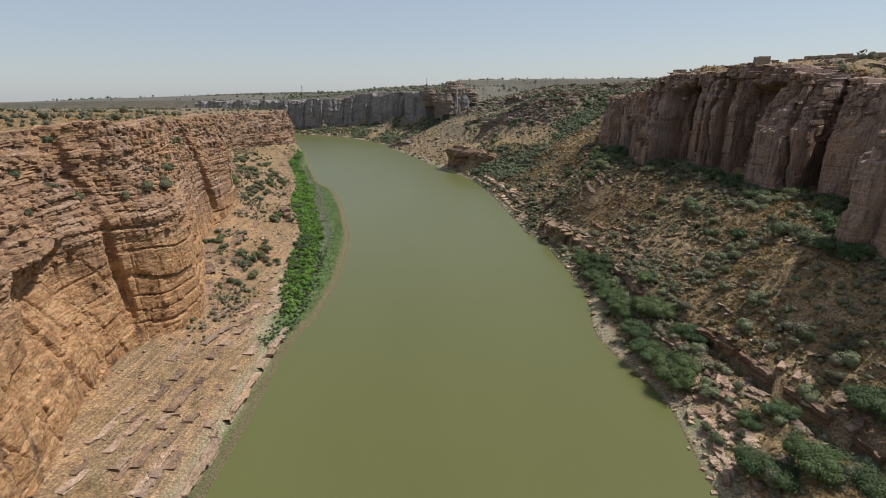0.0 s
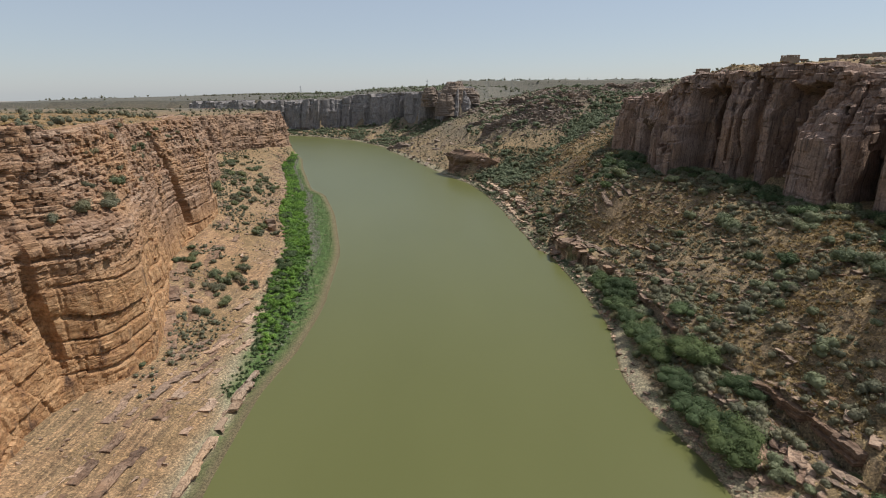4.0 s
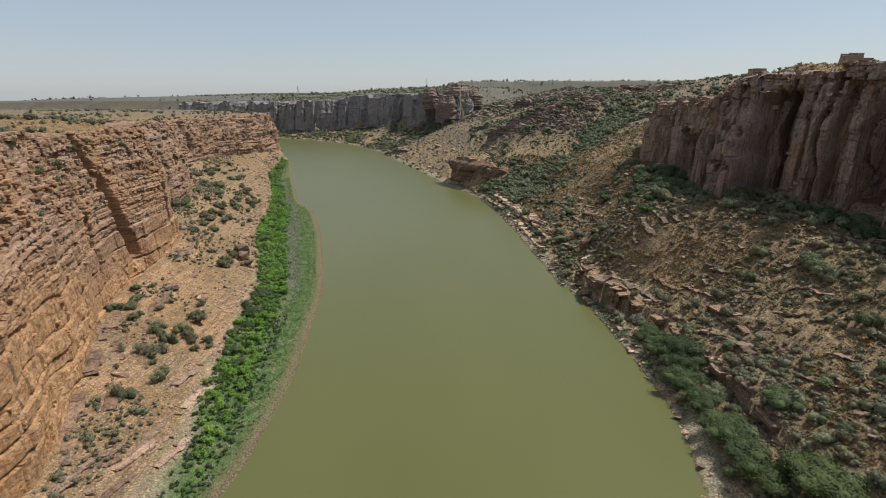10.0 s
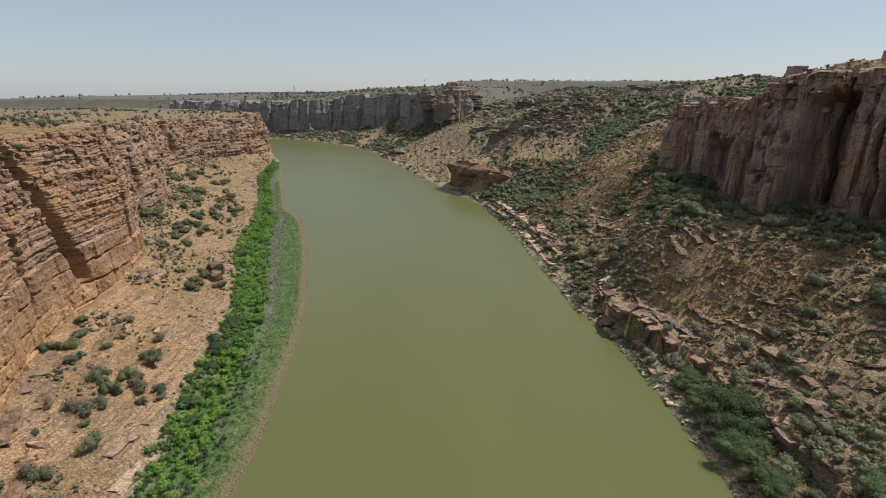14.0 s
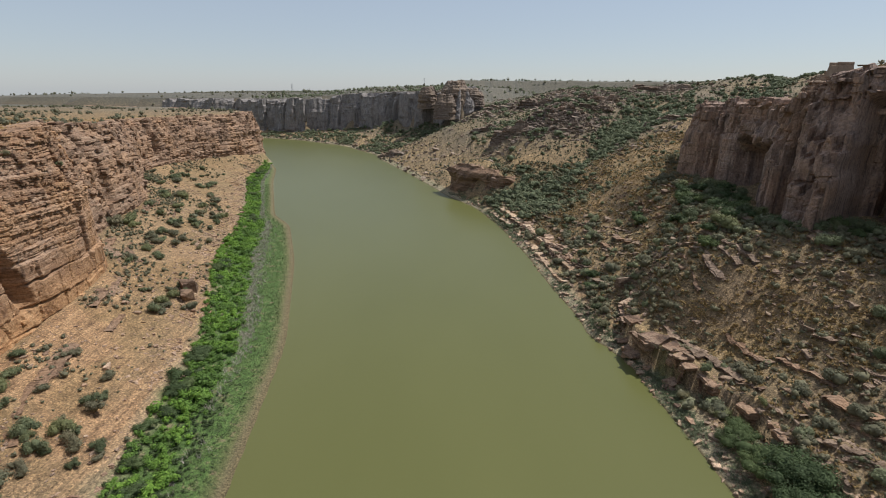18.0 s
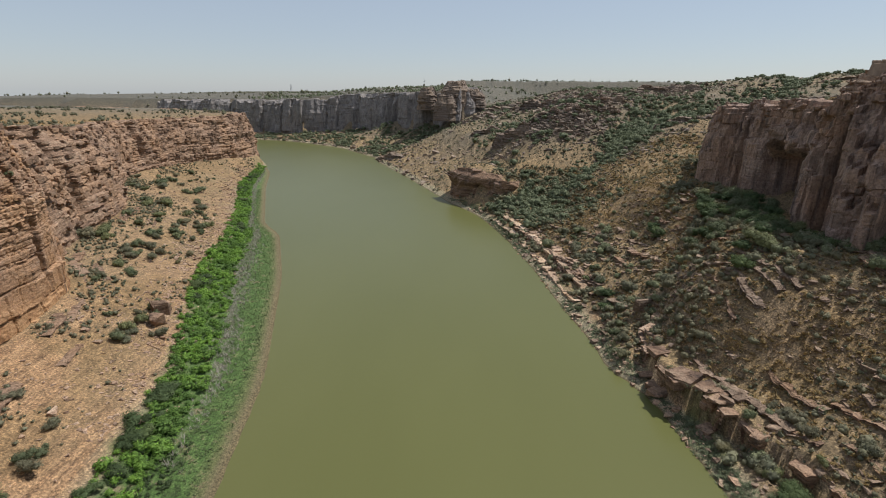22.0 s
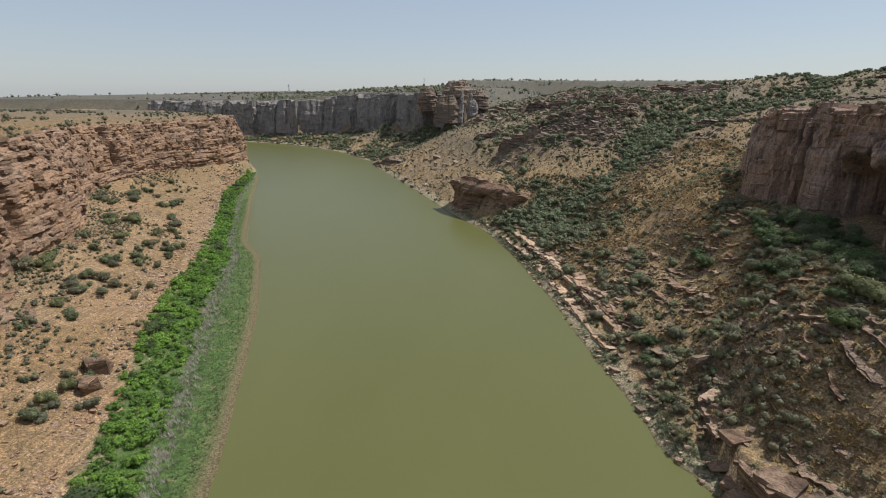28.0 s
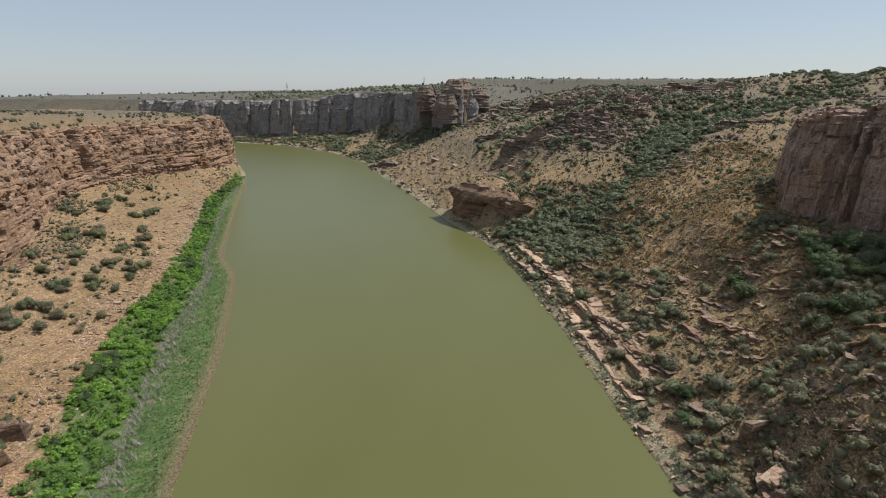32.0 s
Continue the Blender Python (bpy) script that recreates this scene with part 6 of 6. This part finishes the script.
tagged(strew("scrub", FORM_LOW, x, y, z - .05, r.gamma(3, .16, len(x)) + .2, LEAF_DULL, r, soft=True), "small dry scrub on the stony bank", "scrub", kind="stuff")

x, y, z, r = spots(900, (100, 420, 0, 520), lambda x, y: (inside(PLATEAU_EAST, x, y) > 14) * np.clip(.25 + .8 * fbm(x / 25, y / 25, 105), .03, 1), 417)
tagged(strew("scrub", FORM_SCRUB, x, y, z - .1, r.gamma(4, .28, len(x)) + .4, LEAF_DULL, r, soft=True), "olive scrub between rocks on the fort plateau", "scrub", kind="stuff")

x, y, z, r = spots(14000, (40, 420, 60, 860), lambda x, y: on_east(x, y) * ((inside(PLATEAU_EAST, x, y) < -1) | (inside(PLATEAU_EAST, x, y) > 18) | (y > 385)) * (1 - .86 * open_slope(x, y)) * np.clip(.4 + .7 * fbm(x / 16, y / 16, 107), .08, 1) * np.interp(np.hypot(x, y), (60, 400, 900), (1, .8, .5)) * smooth(8, 16, banks(x, y)[1]), 418)
tagged(strew("scrub", FORM_DOT, x, y, z - .05, r.gamma(3, .17, len(x)) + .2, LEAF_DULL, r, soft=True), "low grey-brown scrub all over the slope", "scrub", kind="stuff")

x, y, z, r = spots(3500, (-300, 500, 660, 1500), lambda x, y: (inside(PLATEAU_FAR, x, y) > 12) * np.clip(.3 + .7 * fbm(x / 40, y / 40, 109), .05, 1) * np.interp(y, (660, 1500), (1, .5)), 419)
tagged(strew("scrub", FORM_DOT, x, y, z - .05, r.gamma(3, .5, len(x)) + .5, LEAF_GULLY, r, soft=True), "grey-green scrub over the far plateau", "scrub", kind="stuff")

x, y, z, r = spots(1500, (-420, 40, 640, 900), lambda x, y: on_east(x, y) * np.interp(banks(x, y)[1], (2, 8, 120), (.1, 1, .8)) * (1 - .86 * open_slope(x, y)) * np.clip(.5 + .8 * fbm(x / 25, y / 25, 111), .06, 1) * (inside(PLATEAU_FAR, x, y) > -110), 428)
tagged(strew("scrub", FORM_GULLY, x, y, z - .05, r.gamma(4, .42, len(x)) + .5, LEAF_GULLY, r, soft=True), "grey-green scrub on the scree below the far cliff", "scrub", kind="stuff")

x, y, z, r = spots(4600, (50, 114, 60, 330), lambda x, y: on_east(x, y) * (inside(PLATEAU_EAST, x, y) < -2) * np.clip(.6 + .4 * fbm(x / 11, y / 11, 113), .2, 1) * (1 - .6 * open_slope(x, y)) * smooth(8, 14, banks(x, y)[1]), 429)
tagged(strew("scrub", FORM_LOW, x, y, z - .08, r.gamma(5, .065, len(x)) + .14, LEAF_DULL, r, soft=True), "small round brownish tussocks dotted over dry grass", "scrub", kind="stuff")
x, y, z, r = spots(5200, (50, 150, 60, 420), lambda x, y: on_east(x, y) * (inside(PLATEAU_EAST, x, y) < -2) * np.clip(.35 + .5 * fbm(x / 14, y / 14, 115) + .5 * open_slope(x, y), .08, 1) * smooth(8, 14, banks(x, y)[1]), 433)
tagged(strew("dry_grass", FORM_LOW, x, y, z - .08, r.gamma(5, .062, len(x)) + .12, STRAW, r, soft=True), "golden tussocks of dry grass over the hillside", "grass", kind="stuff")

x, y, z, r = spots(6500, (-80, 200, 330, 640), lambda x, y: on_east(x, y) * np.clip(.25 + open_slope(x, y), 0, 1) * np.clip(.6 + .5 * fbm(x / 14, y / 14, 115), .15, 1) * smooth(3, 9, banks(x, y)[1]), 430)
tagged(strew("scrub", FORM_DOT, x, y, z - .08, r.gamma(5, .09, len(x)) + .2, LEAF_DULL, r, soft=True), "dry olive tussocks dotted over the golden hillside", "scrub", kind="stuff")

# weed bed: bright bushes, a strip of grey dead stalks, short lawn
x, y, z, r = spots(1900, (-165, -40, 128, 570), lambda x, y: smooth(.50, .62, banks(x, y)[0] / WEED(y)) * smooth(2.5, .5, banks(x, y)[0] - WEED(y)) * smooth(128, 175, y), 421)
tagged(strew("weed_bed", FORM_WEED, x, y, z - .1, r.gamma(5, .2, len(x)) + .35, LEAF_BRIGHT, r, soft=True), "bright green weed thicket along the shore", "weeds", kind="stuff")
x, y, z, r = spots(700, (-60, -40, 116, 200), lambda x, y: smooth(.35, .5, banks(x, y)[0] / WEED(y)) * smooth(3, .5, banks(x, y)[0] - WEED(y)), 422)
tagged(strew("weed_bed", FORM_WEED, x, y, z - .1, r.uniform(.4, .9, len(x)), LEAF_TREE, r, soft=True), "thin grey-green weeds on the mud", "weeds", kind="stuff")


def blades(seed, n, tall, wide, lean):
    r = np.random.RandomState(seed)
    a = r.uniform(0, 6.28, n)
    base = r.normal(0, .25, (n, 2))
    side = np.stack([-np.sin(a), np.cos(a)], -1) * wide
    tip = base + np.stack([np.cos(a), np.sin(a)], -1) * lean * r.uniform(.4, 1, n)[:, None]
    h = tall * r.uniform(.6, 1.1, n)
    v = np.stack([np.column_stack([base - side, np.zeros(n)]), np.column_stack([base + side, np.zeros(n)]), np.column_stack([tip, h])], 1)
    return v.reshape(-1, 3), np.arange(3 * n).reshape(-1, 3)


TWIGS = [blades(700 + k, 14, 1.0, .025, .9) for k in range(4)]
TUFTS = [blades(710 + k, 10, .6, .15, 1.0) for k in range(5)]
x, y, z, r = spots(1500, (-165, -40, 118, 570), lambda x, y: (.12 + .88 * smooth(185, 240, y)) * np.exp(-((banks(x, y)[0] / WEED(y) - .49) / .10) ** 2), 423)
tagged(strew("dead_stalks", TWIGS, x, y, z, r.uniform(.7, 1.5, len(x)), TWIG, r), "strip of grey dead stalks beside the weeds", "dead stalks", kind="stuff")
x, y, z, r = spots(5000, (-130, -40, 112, 560), lambda x, y: smooth(2.0, 4, banks(x, y)[0]) * smooth(.6, .48, banks(x, y)[0] / WEED(y)), 424)
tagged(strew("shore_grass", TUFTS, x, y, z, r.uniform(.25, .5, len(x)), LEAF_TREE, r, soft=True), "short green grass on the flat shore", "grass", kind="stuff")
x, y, z, r = spots(3600, (0, 60, 150, 430), lambda x, y: np.exp(-((banks(x, y)[1] - 2.2) / 1.5) ** 2) * np.clip(.5 + fbm(x / 12, y / 12, 104), .05, 1), 427)
tagged(strew("shore_grass", TUFTS, x, y, z, r.uniform(.3, .8, len(x)), LEAF_GULLY, r), "thin grey-green grass along the east waterline", "grass", kind="stuff")
x, y, z, r = spots(32000, (35, 150, 58, 420), lambda x, y: on_east(x, y) * np.clip(.5 + .9 * fbm(x / 14, y / 14, 103), .08, 1) * smooth(6, 14, banks(x, y)[1]), 425)
tagged(strew("dry_grass", TUFTS, x, y, z, r.uniform(.4, 1.1, len(x)), STRAW, r), "tufts of dry golden grass on the slope", "grass", kind="stuff")
x, y, z, r = spots(5000, (-300, -80, 60, 420), lambda x, y: (inside(PLATEAU_WEST, x, y) > 8) * np.interp(inside(PLATEAU_WEST, x, y), (0, 60, 200), (1, .7, .3)), 426)
tagged(strew("dry_grass", TUFTS, x, y, z, r.uniform(.4, .9, len(x)), STRAW, r), "dry straw-coloured grass on the plateau", "grass", kind="stuff")

# ---- fort on the east plateau ----
def box_part(name, parent, cx, cy, z0, z1, sx, sy, batter=0.0, label=""):
    bm = bmesh.new()
    vs = [bm.verts.new((cx + a * (sx / 2 - b * batter), cy + c * (sy / 2 - b * batter), z1 if b else z0)) for b in (0, 1) for a, c in ((-1, -1), (1, -1), (1, 1), (-1, 1))]
    for f in ((3, 2, 1, 0), (4, 5, 6, 7), (0, 1, 5, 4), (1, 2, 6, 5), (2, 3, 7, 6), (3, 0, 4, 7)):
        bm.faces.new([vs[i] for i in f])
    bmesh.ops.bevel(bm, geom=bm.edges[:], offset=.12, segments=1, affect="EDGES")
    return part(name, from_bm(name, bm, MASONRY), parent, label)


def fort_tower(x, y, base, wide, tall, label):
    root = new("fort_tower")
    root.location = (x, y, base - 1)
    box_part("tower_body", root, 0, 0, -2, tall + 1, wide, wide * .85, .6)
    n = 5
    for k in range(n):
        for side in (-1, 1):
            box_part("merlon", root, (k - (n - 1) / 2) * (wide - 2) / (n - 1), side * (wide * .425 - .95), tall + 1, tall + 1.9, 1.1, .6)
    return tagged(root, label, "fort tower", "ruined fort", "thing")


def fort_wall(x0, y0, x1, y1, tall, label):
    root = new("fort_wall")
    n = max(int(math.hypot(x1 - x0, y1 - y0) / 7), 2)
    for k in range(n):
        fx, fy = x0 + (x1 - x0) * (k + .5) / n, y0 + (y1 - y0) * (k + .5) / n
        z = float(ground_z(np.array([fx]), np.array([fy]))[0])
        b = box_part("wall_length", root, 0, 0, -1.5, tall * (.55 + .45 * hashed(k, 3, 9)), math.hypot(x1 - x0, y1 - y0) / n + .3, 1.4, .1)
        b.location, b.rotation_euler = (fx, fy, z), (0, 0, math.atan2(y1 - y0, x1 - x0))
    return tagged(root, label, "fort wall", "ruined fort", "thing")


fort_tower(179.5, 296, 78.4, 7.6, 3.4, "square ruined fort tower of brown stone")
fort_tower(120.5, 266, 72.3, 6.0, 1.8, "small ruined lookout of dark stone")
fort_wall(192, 292, 235, 280, 3.0, "low broken fort wall of brown stone")
fort_wall(235, 280, 262, 250, 3.4, "low broken fort wall of brown stone")
fort_wall(200, 240, 232, 205, 3.2, "long ruined fort wall on the rocky plateau")

# ---- power pylons on the horizon ----
def strut(bm, a, b, w):
    a, b = Vector(a), Vector(b)
    d = (b - a).normalized()
    u = d.orthogonal().normalized() * w
    v = d.cross(u)
    lo, hi = [bm.verts.new(a + k) for k in (u, v, -u, -v)], [bm.verts.new(b + k) for k in (u, v, -u, -v)]
    for i in range(4):
        bm.faces.new((lo[i], lo[(i + 1) % 4], hi[(i + 1) % 4], hi[i]))


def pylon(x, y, tall):
    root = new("power_pylon")
    root.location = (x, y, float(ground_z(np.array([float(x)]), np.array([float(y)]))[0]) - .5)
    corner = lambda k, h: (((-1, 1, 1, -1)[k]) * (3.2 - 2.7 * h), ((-1, -1, 1, 1)[k]) * (3.2 - 2.7 * h), tall * h)
    for k in range(4):
        bm = bmesh.new()
        strut(bm, corner(k, 0), corner(k, 1), .16)
        part("leg", from_bm("leg", bm, STEEL), root)
        bm = bmesh.new()
        for h in (0, .2, .4, .6, .8):
            strut(bm, corner(k, h), corner((k + 1) % 4, h + .2), .1)
            strut(bm, corner((k + 1) % 4, h), corner(k, h + .2), .1)
        part("lattice", from_bm("lattice", bm, STEEL), root)
    for h, w in ((.72, 5), (.84, 4.2), (.95, 3.4)):
        bm = bmesh.new()
        strut(bm, (-w, 0, tall * h), (w, 0, tall * h), .18)
        strut(bm, (-w, 0, tall * h), (0, 0, tall * (h + .06)), .1)
        strut(bm, (w, 0, tall * h), (0, 0, tall * (h + .06)), .1)
        part("crossarm", from_bm("crossarm", bm, STEEL), root)
    return tagged(root, "thin grey lattice power pylon on the horizon", "pylon", "pylons of the power line", "thing")


for x, y, h in ((-56, 1800, 33), (225, 2000, 30), (-560, 2050, 30), (520, 1900, 28)):
    pylon(x, y, h)
